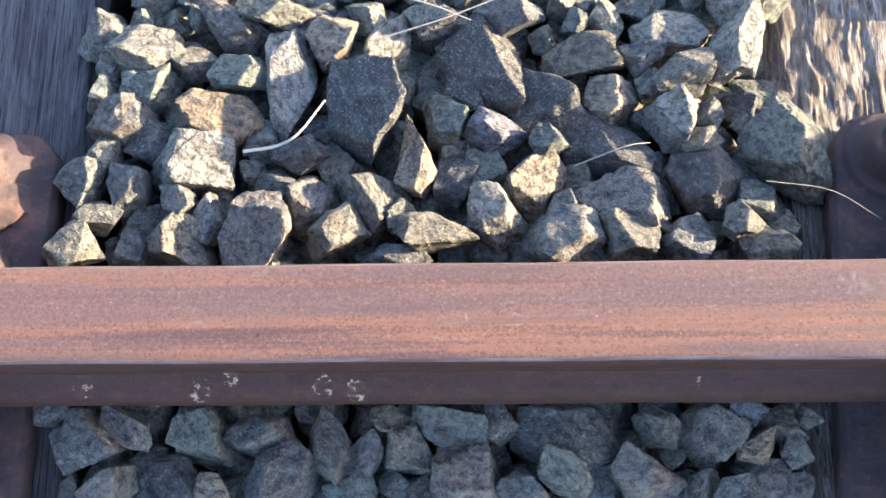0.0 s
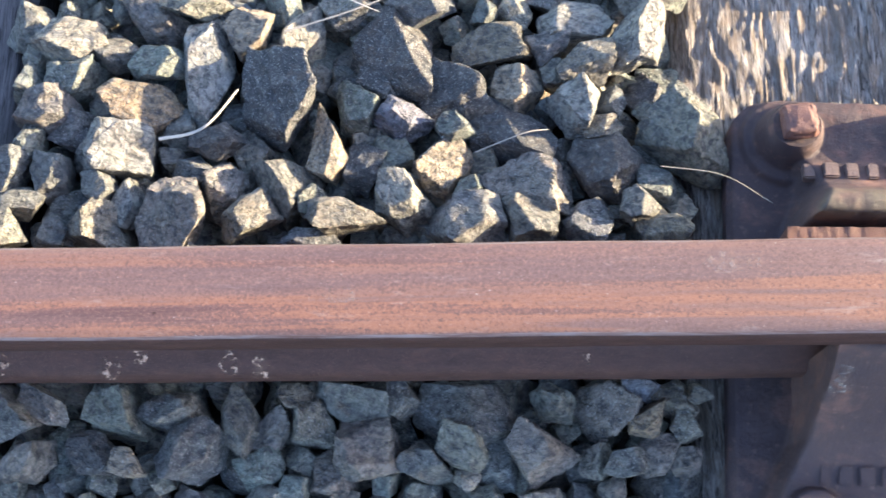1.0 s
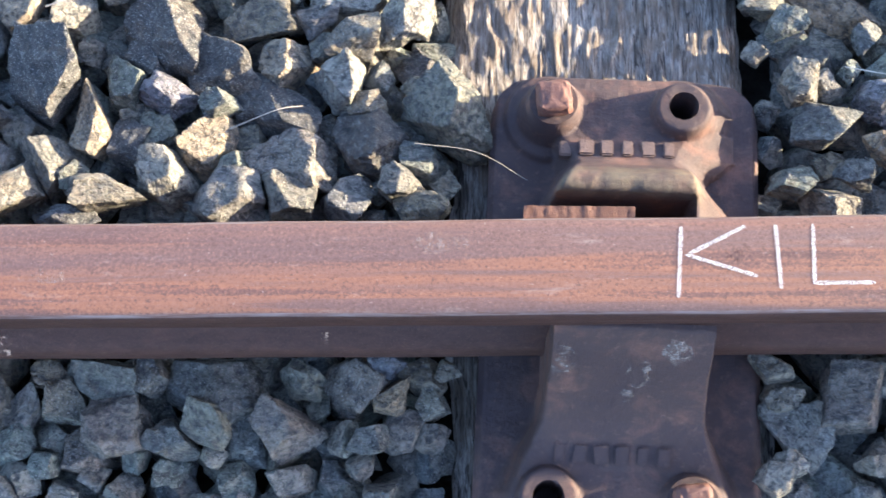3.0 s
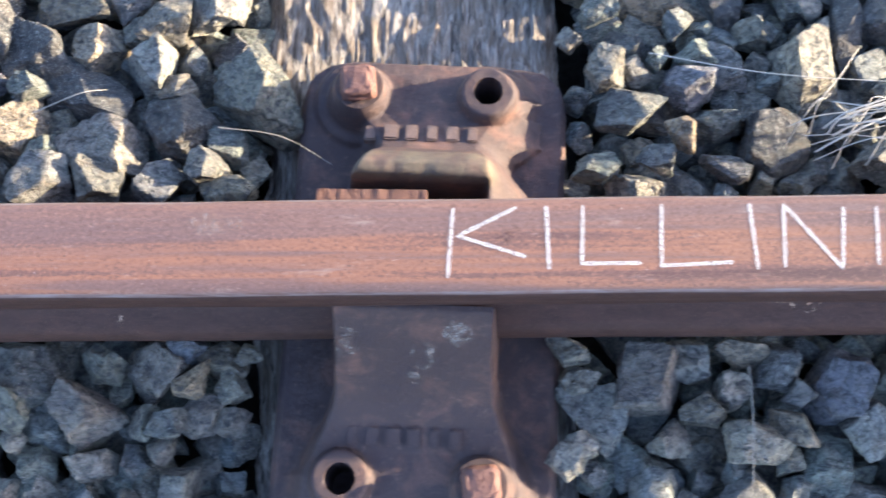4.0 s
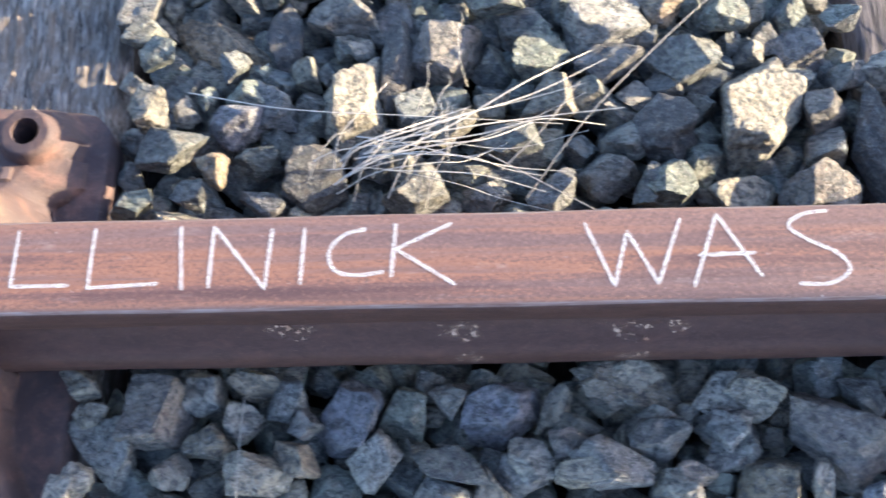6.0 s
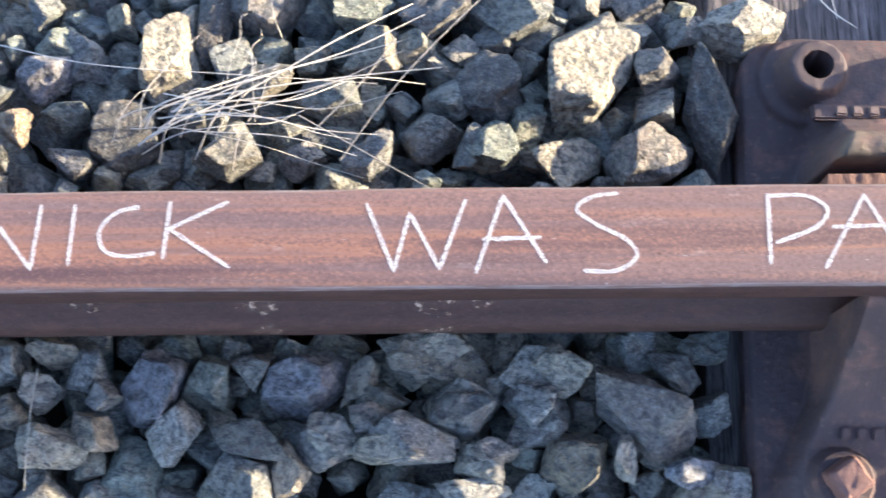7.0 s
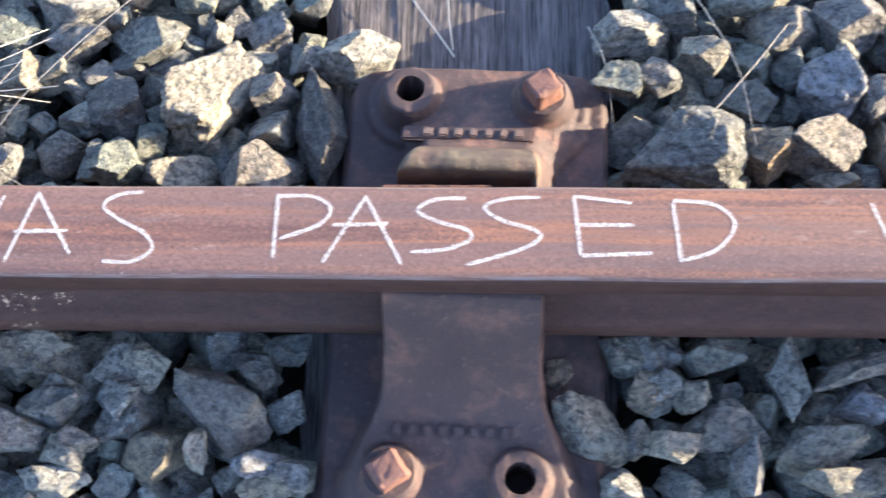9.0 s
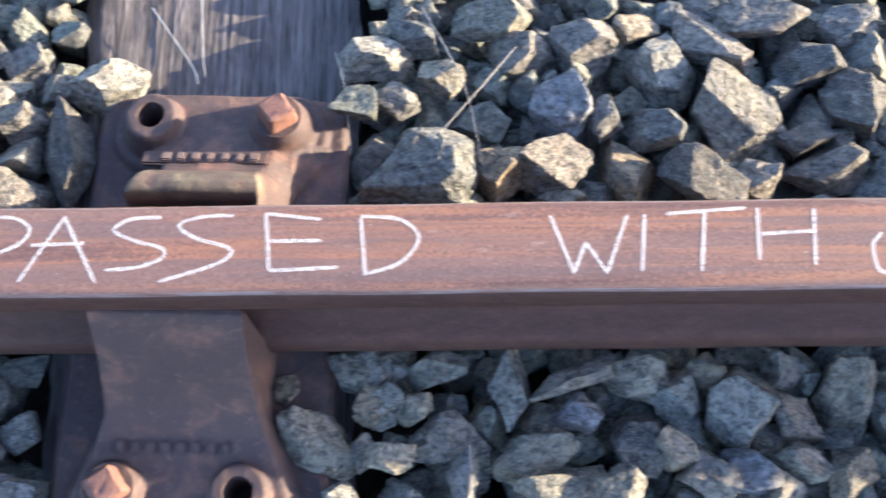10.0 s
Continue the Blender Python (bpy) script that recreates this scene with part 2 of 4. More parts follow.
def lumps(x, y, seed, scale, octaves=3):
    """Cheap smooth value noise on arrays, about -1 to 1."""
    rng = np.random.RandomState(seed)
    out = np.zeros(np.broadcast(x, y).shape)
    for o in range(octaves):
        table = rng.uniform(-1, 1, (64, 64))
        u, w = x * scale * 2 ** o, y * scale * 2 ** o
        i, j = np.floor(u).astype(int), np.floor(w).astype(int)
        fu, fw = u - i, w - j
        fu, fw = fu * fu * (3 - 2 * fu), fw * fw * (3 - 2 * fw)
        g = lambda a, b: table[(i + a) % 64, (j + b) % 64]
        out += ((g(0, 0) * (1 - fu) + g(1, 0) * fu) * (1 - fw) + (g(0, 1) * (1 - fu) + g(1, 1) * fu) * fw) / 2 ** o
    return out


# ---- ground ----
ground = link_mesh("ground", [(-600, -600, -0.075), (600, -600, -0.075), (600, 600, -0.075), (-600, 600, -0.075)], [(0, 1, 2, 3)], ground_material())
tagged(ground, "dark earthy trackbed below the ballast stones", "ground", kind="structure")


# ---- sleepers ----
def sleeper(x0, x1, seed, relief, material, label, y0=-0.62, y1=1.5, furrow=1.0):
    nx, ny = 150, 320
    u = np.linspace(0, 1, nx)
    ys = np.concatenate([np.linspace(y0, -0.25, 30), np.linspace(-0.24, 0.42, 250), np.linspace(0.45, y1, 40)])
    gx, gy = np.meshgrid(x0 + (x1 - x0) * u, ys, indexing="ij")
    edge = np.minimum(gx - x0, x1 - gx)
    sway = 0.006 * furrow * lumps(gx, gy, seed + 6, 22, 2)
    grain = lumps(gx + sway, gy * (0.11 if relief > 0.004 else 0.045), seed, 150, 3)
    z = relief * (0.35 * lumps(gx, gy * 0.5, seed + 1, 34, 3) + 0.75 * furrow * (np.abs(grain) - 0.5) + 0.25 * lumps(gx, gy, seed + 2, 90, 2))
    z -= 0.010 * (1 - smoothstep(0, 0.016, edge)) * (1 + 0.8 * lumps(gx, gy, seed + 3, 30, 2))
    z = np.minimum(z, 0.004)
    gx = gx + 0.005 * lumps(gx * 0, gy, seed + 4, 16, 3) * (1 - smoothstep(0, 0.03, edge))
    n = nx * ny
    verts = np.stack([gx, gy, z], -1).reshape(-1, 3)
    low = verts.copy()
    low[:, 2] = -0.125
    at = lambda i, j: i * ny + j
    faces = [(at(i, j), at(i + 1, j), at(i + 1, j + 1), at(i, j + 1)) for i in range(nx - 1) for j in range(ny - 1)]
    ring = [at(i, 0) for i in range(nx)] + [at(nx - 1, j) for j in range(1, ny)] + [at(i, ny - 1) for i in range(nx - 2, -1, -1)] + [at(0, j) for j in range(ny - 2, 0, -1)]
    base = {k: n + i for i, k in enumerate(ring)}
    verts = np.concatenate([verts, low[ring]])
    faces += [(a, base[a], base[b], b) for a, b in zip(ring, ring[1:] + ring[:1])]
    faces.append(tuple(base[k] for k in reversed(ring)))
    ob = link_mesh("sleeper", verts, faces, material, 50)
    return tagged(ob, label, "sleeper", "sleepers under the rail")


sleeper(-1.005, -0.745, 5, 0.0022, WOOD_DARK, "dark creosoted timber sleeper with fine straight grain", furrow=0.7)
sleeper(-0.163, 0.094, 17, 0.0042, WOOD_OLD, "weathered grey timber sleeper deeply furrowed along the grain")
sleeper(0.724, 0.982, 29, 0.0018, WOOD_DARK, "dark smooth timber sleeper partly hidden by ballast", furrow=0.6)
sleeper(1.60, 1.86, 31, 0.0030, WOOD_DARK, "dark timber sleeper further along the rail")


# ---- rail ----
def rail(x0, x1):
    side = [(0.0, R), (0.014, R - 0.0001), (0.024, R - 0.0003), (0.0285, R - 0.0008), (0.0316, R - 0.0019), (0.0336, R - 0.0038), (0.0346, R - 0.0068), (0.0351, R - 0.012),
            (0.0352, R - 0.026), (0.0346, R - 0.031), (0.0325, R - 0.035), (0.028, R - 0.0385), (0.018, R - 0.044), (0.0115, R - 0.052), (0.0095, R - 0.064),
            (0.0095, R - 0.092), (0.0115, R - 0.101), (0.018, R - 0.108), (0.028, R - 0.1135), (0.0335, R - 0.117), (0.0362, R - 0.122), (0.0368, R - 0.136),
            (0.036, R - 0.141), (0.032, R - 0.1445), (0.026, R - 0.146)]
    loop = side + [(-y, z) for y, z in reversed(side[1:])]
    n = len(loop)
    holder = new("rail")
    holder.location = (0, 0, 0)
    xs = np.linspace(x0, x1, 400)
    verts = []
    for x in xs:
        for y, z in loop:
            verts.append((x, y + 0.0003 * math.sin(x * 31 + z * 90), z))
    faces = [(i * n + k, i * n + (k + 1) % n, (i + 1) * n + (k + 1) % n, (i + 1) * n + k) for i in range(len(xs) - 1) for k in range(n)]
    faces += [tuple(range(n - 1, -1, -1)), tuple((len(xs) - 1) * n + k for k in range(n))]
    head = link_mesh("rail_bar", verts, faces, RAIL_TOP, 40, holder)
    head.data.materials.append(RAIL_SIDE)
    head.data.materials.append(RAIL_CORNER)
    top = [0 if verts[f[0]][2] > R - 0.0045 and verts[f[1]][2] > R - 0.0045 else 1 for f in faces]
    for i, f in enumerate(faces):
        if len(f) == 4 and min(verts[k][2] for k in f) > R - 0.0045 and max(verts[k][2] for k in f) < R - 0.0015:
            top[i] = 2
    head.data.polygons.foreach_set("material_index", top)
    head.data.update()
    return tagged(holder, "rust-brown bullhead steel rail with a dull worn top", "rail", kind="structure")


track = rail(-1.95, 2.95)


def crust(x, z, w, h, seed):
    """A pale flaking patch on the near side of the rail's lower head."""
    rng = random.Random(seed)
    bm = bmesh.new()
    reach = [rng.uniform(0.7, 1.1) for _ in range(14)]

    def at(f, k):
        a = 2 * math.pi * k / 14
        zz = min(max(z + h * f * reach[k] * math.sin(a), 0.055), 0.089)
        y = float(np.interp(zz, [0.044, 0.049, 0.054, 0.068, 0.073, 0.0765, 0.082, 0.089], [-0.032, -0.036, -0.0368, -0.0362, -0.0335, -0.028, -0.018, -0.0115]))
        return bm.verts.new((x + w * f * reach[k] * math.cos(a), y - 0.0010, zz + 0.0006))

    rings = [[at(f, k) for k in range(14)] for f in (0.05, 0.3, 0.55, 0.8, 1.0)]
    bm.faces.new(rings[0])
    for inner, outer in zip(rings, rings[1:]):
        for k in range(14):
            j = (k + 1) % 14
            bm.faces.new((inner[k], outer[k], outer[j], inner[j]))
    part("rust_scab", bm, SCAB, track, "pale flaking crust on the rail side", 60)


for i, (x, z, w, h) in enumerate([(-0.711, 0.078, 0.012, 0.007), (-0.624, 0.074, 0.014, 0.010), (-0.60, 0.080, 0.007, 0.006), (-0.531, 0.077, 0.010, 0.008),
                                  (-0.505, 0.074, 0.010, 0.012), (-0.256, 0.079, 0.004, 0.006), (0.258, 0.0835, 0.026, 0.006), (0.266, 0.083, 0.014, 0.005), (0.387, 0.0825, 0.026, 0.007), (0.392, 0.067, 0.016, 0.010), (0.512, 0.082, 0.026, 0.007), (0.516, 0.066, 0.018, 0.009), (0.548, 0.083, 0.014, 0.005)]):
    crust(x, z, w * 0.8, h * 0.8, i)


def smudge(x, y, w, h, material, label, seed):
    """A thin irregular mark on the running surface."""
    rng = random.Random(seed)
    bm = bmesh.new()
    c = bm.verts.new((x, y, R + 0.0003))
    ring = [bm.verts.new((x + w * k * math.cos(q), y + h * k * math.sin(q), R + 0.0002)) for q, k in zip(np.arange(16) * math.pi / 8, [rng.uniform(0.7, 1.1) for _ in range(16)])]
    for p, q in zip(ring, ring[1:] + ring[:1]):
        bm.faces.new((c, p, q))
    part("smudge", bm, material, track, label)


DARK_SMUDGE, PALE_SMUDGE = smudge_material("dark_smudge", (0.045, 0.036, 0.038), 0.5, 140), smudge_material("pale_smudge", (0.36, 0.29, 0.26), 0.4)
smudge(0.036, 0.008, 0.010, 0.008, DARK_SMUDGE, "small dark stain on the rail top", 1)
smudge(-0.164, 0.016, 0.020, 0.008, PALE_SMUDGE, "pale scuff on the rail top", 2)
smudge(1.067, 0.001, 0.008, 0.007, PALE_SMUDGE, "pale scuff on the rail top", 3)
smudge(-0.430, -0.004, 0.014, 0.008, PALE_SMUDGE, "pale scuff on the rail top", 4)
for i, (x, y) in enumerate([(-0.559, -0.016), (-0.306, -0.019), (-0.05, -0.012), (0.41, 0.003), (0.66, -0.012)]):
    smudge(x, y, 0.0016, 0.0014, DARK_SMUDGE, "tiny dark pit on the rail top", 20 + i)


# ---- chairs ----
# where the four screws stand along the rail: (key side, plain side) for -x and +x
SCREW_X = {False: {(-1, 1): -0.060, (1, 1): 0.045, (-1, -1): -0.053, (1, -1): 0.053}, True: {(-1, 1): -0.055, (1, 1): 0.054, (-1, -1): -0.052, (1, -1): 0.046}}


def chair_height(x, y, plate, panel=False):
    """The height of the cast chair at points of its plan; the key side is +y."""
    screws = SCREW_X[panel]
    z = np.full(x.shape, plate)
    ax = np.abs(x)
    # key side
    half = np.interp(y, [0.036, 0.06, 0.085, 0.10, 0.118, 0.135, 0.155, 0.172, 0.19, 0.202], [0.080, 0.076, 0.066, 0.058, 0.052, 0.060, 0.080, 0.087, 0.078, 0.058])
    rise = np.interp(y, [0.036, 0.070, 0.076, 0.081, 0.087, 0.093, 0.099, 0.105, 0.110, 0.115, 0.122, 0.14, 0.165, 0.185, 0.20, 0.206],
                     [0.100, 0.099, 0.101, 0.105, 0.106, 0.104, 0.097, 0.085, 0.072, 0.062, 0.054, 0.047, 0.043, 0.041, 0.033, 0.02])
    body = plate + (rise - plate) * (1 - smoothstep(-0.016, 0.006, ax - half))
    if panel:
        inner = np.interp(y, [0.036, 0.085, 0.100, 0.118, 0.14, 0.155], [0.052, 0.052, 0.048, 0.042, 0.050, 0.066])
        outer = np.interp(y, [0.036, 0.06, 0.085, 0.100, 0.112, 0.125, 0.138, 0.155], [0.070, 0.067, 0.065, 0.065, 0.070, 0.082, 0.094, 0.096])
    else:
        inner = np.interp(y, [0.036, 0.085, 0.100, 0.118, 0.14, 0.155], [0.050, 0.048, 0.044, 0.036, 0.046, 0.060])
        outer = np.interp(y, [0.036, 0.06, 0.075, 0.09, 0.103, 0.112, 0.122, 0.131, 0.155], [0.088, 0.093, 0.089, 0.079, 0.068, 0.067, 0.081, 0.091, 0.089])
    ramp = np.clip((outer - x) / (outer - inner), 0, 1)
    sloped = plate + (rise - plate) * (0.12 * (ramp > 0.02) + 0.88 * (0.6 * ramp + 0.4 * ramp * ramp * (3 - 2 * ramp)))
    body = np.where((x > 0) & (y < 0.155), sloped, body)
    z = np.where(y > 0.036, np.maximum(z, body), z)
    slot = (1 - smoothstep(0.044, 0.050, x)) * (1 - smoothstep(0.0735, 0.0775, y)) * (y > 0.03)
    z = z * (1 - slot) + 0.028 * slot
    left = (1 - smoothstep(-0.070, -0.056, x)) * (1 - smoothstep(0.094, 0.116, y)) * (y > 0.03)
    z = z * (1 - left) + np.minimum(z, plate) * left
    for s in (-1, 1):
        d = np.hypot(x - screws[s, 1], y - 0.167)
        z = np.where(y > 0.1, np.maximum(z, 0.030 + 0.028 * (1 - smoothstep(0.020, 0.031, d)) - 0.02 * smoothstep(0.036, 0.05, d)), z)
    # plain side
    half = np.interp(y, [-0.206, -0.19, -0.165, -0.145, -0.12, -0.09, -0.06, -0.03], [0.055, 0.075, 0.090, 0.089, 0.078, 0.064, 0.0595, 0.0595])
    rise = np.interp(y, [-0.206, -0.2, -0.18, -0.15, -0.125, -0.105, -0.09, -0.078, -0.064, -0.05, -0.036], [0.02, 0.032, 0.042, 0.046, 0.049, 0.056, 0.067, 0.082, 0.104, 0.128, 0.147])
    soft = np.interp(y, [-0.15, -0.10, -0.06], [0.010, 0.006, 0.003])
    body = plate + (rise - plate) * (1 - smoothstep(-soft, soft, ax - half))
    z = np.where(y < -0.030, np.maximum(z, body), z)
    for s in (-1, 1):
        d = np.hypot(x - screws[s, -1], y + 0.147)
        z = np.where(y < -0.1, np.maximum(z, 0.030 + 0.027 * (1 - smoothstep(0.020, 0.032, d)) - 0.02 * smoothstep(0.036, 0.05, d)), z)
    return z


def chair(x, turn, holes, seed, panel):
    """holes: which of the four screw places stand empty, as (side of x, side of y)."""
    holder = new("rail_chair")
    hx, hy, step = 0.111, 0.205, 0.0016
    nx, ny = int(2 * hx / step), int(2 * hy / step)
    gx, gy = np.meshgrid(np.linspace(-hx, hx, nx), np.linspace(-hy, hy, ny), indexing="ij")
    # pull the square plan in to rounded corners
    r = 0.042
    cx, cy = np.clip(gx, -hx + r, hx - r), np.clip(gy, -hy + r, hy - r)
    dx, dy = gx - cx, gy - cy
    d = np.maximum(np.hypot(dx, dy), 1e-9)
    k = np.where((np.abs(dx) > 0) & (np.abs(dy) > 0), np.maximum(np.abs(dx), np.abs(dy)) / d, 1)
    gx, gy = cx + dx * k, cy + dy * k
    rim = np.minimum(hx - np.abs(gx), hy - np.abs(gy))
    bore = 0.0120
    bores = []
    for sx, sy in holes:  # draw the mesh onto the round of each bore
        cx, cy = SCREW_X[panel][sx, sy], 0.168 if sy > 0 else -0.147
        d = np.maximum(np.hypot(gx - cx, gy - cy), 1e-6)
        k = np.where(np.abs(d - bore) < step * 0.75, bore / d, 1)
        gx, gy = cx + (gx - cx) * k, cy + (gy - cy) * k
        bores.append(np.hypot(gx - cx, gy - cy) < bore - 0.0002)
    z = chair_height(gx, gy, 0.024, panel)
    z += 0.0007 * lumps(gx, gy, seed, 60, 3) + 0.0012 * lumps(gx, gy, seed + 1, 14, 2)
    z = np.where((gy < 0.036) & (gy > -0.030), np.minimum(z, 0.0435), z)
    z -= 0.006 * (1 - smoothstep(0, 0.006, rim))
    for inside in bores:
        z = np.where(inside, z - 0.050, z)
    z = np.maximum(z, 0.004)
    n = nx * ny
    verts = np.stack([gx, gy, z], -1).reshape(-1, 3)
    at = lambda i, j: i * ny + j
    faces = [(at(i, j), at(i + 1, j), at(i + 1, j + 1), at(i, j + 1)) for i in range(nx - 1) for j in range(ny - 1)]
    ring = [at(i, 0) for i in range(nx)] + [at(nx - 1, j) for j in range(1, ny)] + [at(i, ny - 1) for i in range(nx - 2, -1, -1)] + [at(0, j) for j in range(ny - 2, 0, -1)]
    low = verts[ring].copy()
    low[:, 2] = -0.001
    base = {k: n + i for i, k in enumerate(ring)}
    verts = np.concatenate([verts, low])
    faces += [(a, base[a], base[b], b) for a, b in zip(ring, ring[1:] + ring[:1])]
    faces.append(tuple(base[k] for k in reversed(ring)))
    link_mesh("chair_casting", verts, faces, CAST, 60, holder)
    for sx in (-1, 1):
        for sy in (-1, 1):
            if (sx, sy) not in holes:
                chair_screw(holder, SCREW_X[panel][sx, sy], 0.167 if sy > 0 else -0.147, seed * 7 + sx * 3 + sy, panel)
    chair_key(holder, seed, -0.025 if panel else -0.039)
    cast_marks(holder, seed, panel)
    holder.matrix_world = pose(x, 0, 0.004, 0, 0, turn)
    return tagged(holder, "rust-brown cast iron rail chair bolted to a timber sleeper", "rail chair", "chairs along the rail")


def chair_screw(holder, x, y, seed, square):
    """A coach screw: a washer and a worn square head that leans a little."""
    rng = random.Random(seed)
    bm = bmesh.new()
    bmesh.ops.create_cone(bm, cap_ends=True, segments=28, radius1=0.0225, radius2=0.0195, depth=0.006, matrix=Matrix.Translation((0, 0, 0.054)))
    washer = part("collar", bm, CAST, holder, smooth=40)
    washer.location = (x, y, 0.003)
    bm = bmesh.new()
    bmesh.ops.create_cube(bm, size=1)
    for v in bm.verts:
        t = 0.88 if v.co.z > 0 else 1.0
        v.co = Vector((v.co.x * (0.027 if square else 0.030) * t, v.co.y * (0.027 if square else 0.030) * t, v.co.z * (0.019 if square else 0.015)))
    bmesh.ops.bevel(bm, geom=list(bm.edges), offset=0.0042 if square else 0.0066, segments=3, affect="EDGES", profile=0.6)
    bmesh.ops.subdivide_edges(bm, edges=list(bm.edges), cuts=3, use_grid_fill=True)
    for v in bm.verts:
        v.co += Vector((noise.noise(v.co * 210 + Vector((seed, 0, 0))), noise.noise(v.co * 210 + Vector((0, seed, 5))), noise.noise(v.co * 330 + Vector((9, 0, seed))))) * 0.0013
    head = part("bolt_head", bm, BOLT_RUST, washer, "flaking orange-brown square bolt head", 50)
    head.matrix_local = pose(0, 0, 0.065, rng.uniform(-5, 5), rng.uniform(-4, 4), 35 if square else 8)


def chair_key(holder, seed, at):
    """The wedge between the rail's web and the jaw, cross-ribbed on its upper side."""
    nx, ny = 60, 8
    bm = bmesh.new()
    bmesh.ops.create_grid(bm, x_segments=nx, y_segments=ny, size=0.5)
    for v in bm.verts:
        v.co = Vector((v.co.x * 0.083 + at, v.co.y * 0.032 + 0.0485 + 0.05 * v.co.x * 0.05, 0.106 + 0.00012 * math.sin(v.co.x * 190) + 0.0012 * noise.noise(v.co * 15 + Vector((seed, 0, 0)))))
    down = bmesh.ops.extrude_face_region(bm, geom=list(bm.faces))
    for v in [g for g in down["geom"] if isinstance(g, bmesh.types.BMVert)]:
        v.co.z -= 0.040
    bmesh.ops.recalc_face_normals(bm, faces=list(bm.faces))
    part("key", bm, KEY_RUST, holder, "orange rusty ribbed wedge key", 40)


def cast_marks(holder, seed, panel):
    """Raised cast marks, too worn to read, as plain bars."""
    rng = random.Random(seed)
    if panel:
        bm = bmesh.new()
        bmesh.ops.create_cube(bm, size=1, matrix=Matrix.Diagonal((0.108, 0.0150, 0.006, 1)))
        bmesh.ops.bevel(bm, geom=list(bm.edges), offset=0.0016, segments=2, affect="EDGES")
        strip = part("cast_panel", bm, CAST, holder, smooth=40)
        strip.matrix_local = pose(-0.006, 0.1310, float(chair_height(np.array([0.0]), np.array([0.131]), 0.03, True)[0]) - 0.0008, -16, 0, 0)
    for side in (1, -1):
        n = 8 if panel else 6
        for i in range(n):
            x = (-0.057 + 0.099 * (i + 0.5) / n) * (1 if side > 0 else 0.95)
            y = 0.1310 if side > 0 else -0.113
            w, h = (0.050 + 0.026 * rng.random()) / n, 0.0090 if panel else 0.0150
            bm = bmesh.new()
            bmesh.ops.create_cube(bm, size=1)
            for v in bm.verts:
                v.co = Vector((v.co.x * w, v.co.y * h, v.co.z * 0.008))
            bmesh.ops.bevel(bm, geom=list(bm.edges), offset=0.0012, segments=2, affect="EDGES")
            z = float(chair_height(np.array([x]), np.array([y]), 0.03, panel)[0])
            # key-side bars have the light they catch put into their colour
            bar = part("cast_mark", bm, MARK_LIT_RUST if side > 0 else CAST, holder, smooth=40)
            bar.matrix_local = pose(x, y, z - ((-0.0010 if panel else 0.0010) if side > 0 else 0.0024), -16 * side, 0, rng.uniform(-4, 4))


def jaw_spot(holder, x, y, r, seed):
    rng = random.Random(seed)
    bm = bmesh.new()
    def at(a, b, lift):
        return bm.verts.new((a, b, float(chair_height(np.array([a]), np.array([b]), 0.03)[0]) + lift))
    rings = [[at(x + r * f * k * math.cos(q), y + 0.8 * r * f * k * math.sin(q), 0.0016 if f < 1 else 0.0004) for q, k in zip(np.arange(12) * math.pi / 6, [rng.uniform(0.75, 1.15) for _ in range(12)])] for f in (0.55, 1.0)]
    c = at(x, y, 0.0018)
    for k in range(12):
        j = (k + 1) % 12
        bm.faces.new((c, rings[0][k], rings[0][j]))
        bm.faces.new((rings[0][k], rings[1][k], rings[1][j], rings[0][j]))
    part("dried_splash", bm, SPLASH, holder, "pale dried splash on the iron", 60)


chair(-0.880, -1.0, [(1, 1), (-1, -1)], 3, False)
middle_chair = chair(-0.027, -3.2, [(1, 1), (-1, -1)], 11, False)
for i, (x, y, r) in enumerate([(-0.049, -0.055, 0.0105), (0.031, -0.048, 0.0105), (0.008, -0.061, 0.0100), (0.000, -0.074, 0.005)]):
    jaw_spot(middle_chair, x, y, r, 40 + i)
chair(0.859, -1.8, [(-1, 1), (1, -1)], 23, True)
chair(1.735, -2.0, [(-1, 1), (1, -1)], 37, True)


# ---- chalk inscription on the rail ----
writing = new("chalk_writing")
writing.location = (0, 0, R)
tagged(writing, "white chalk capitals hand-written along the rusty rail top", "chalk writing")


def rail_top(y):
    y = abs(y)
    return R + float(np.interp(y, [0, 0.014, 0.024, 0.0285, 0.0316], [0, -0.0001, -0.0003, -0.0008, -0.0019]))


def bend(*points, n=8):
    """A smooth line through points."""
    p = [points[0], *points, points[-1]]
    out = []
    for i in range(1, len(p) - 2):
        for k in range(n):
            t = k / n
            out.append(tuple(0.5 * (2 * p[i][c] + (p[i + 1][c] - p[i - 1][c]) * t + (2 * p[i - 1][c] - 5 * p[i][c] + 4 * p[i + 1][c] - p[i + 2][c]) * t * t
                                    + (3 * p[i][c] - p[i - 1][c] - 3 * p[i + 1][c] + p[i + 2][c]) * t ** 3) for c in (0, 1)))
    return out + [points[-1]]


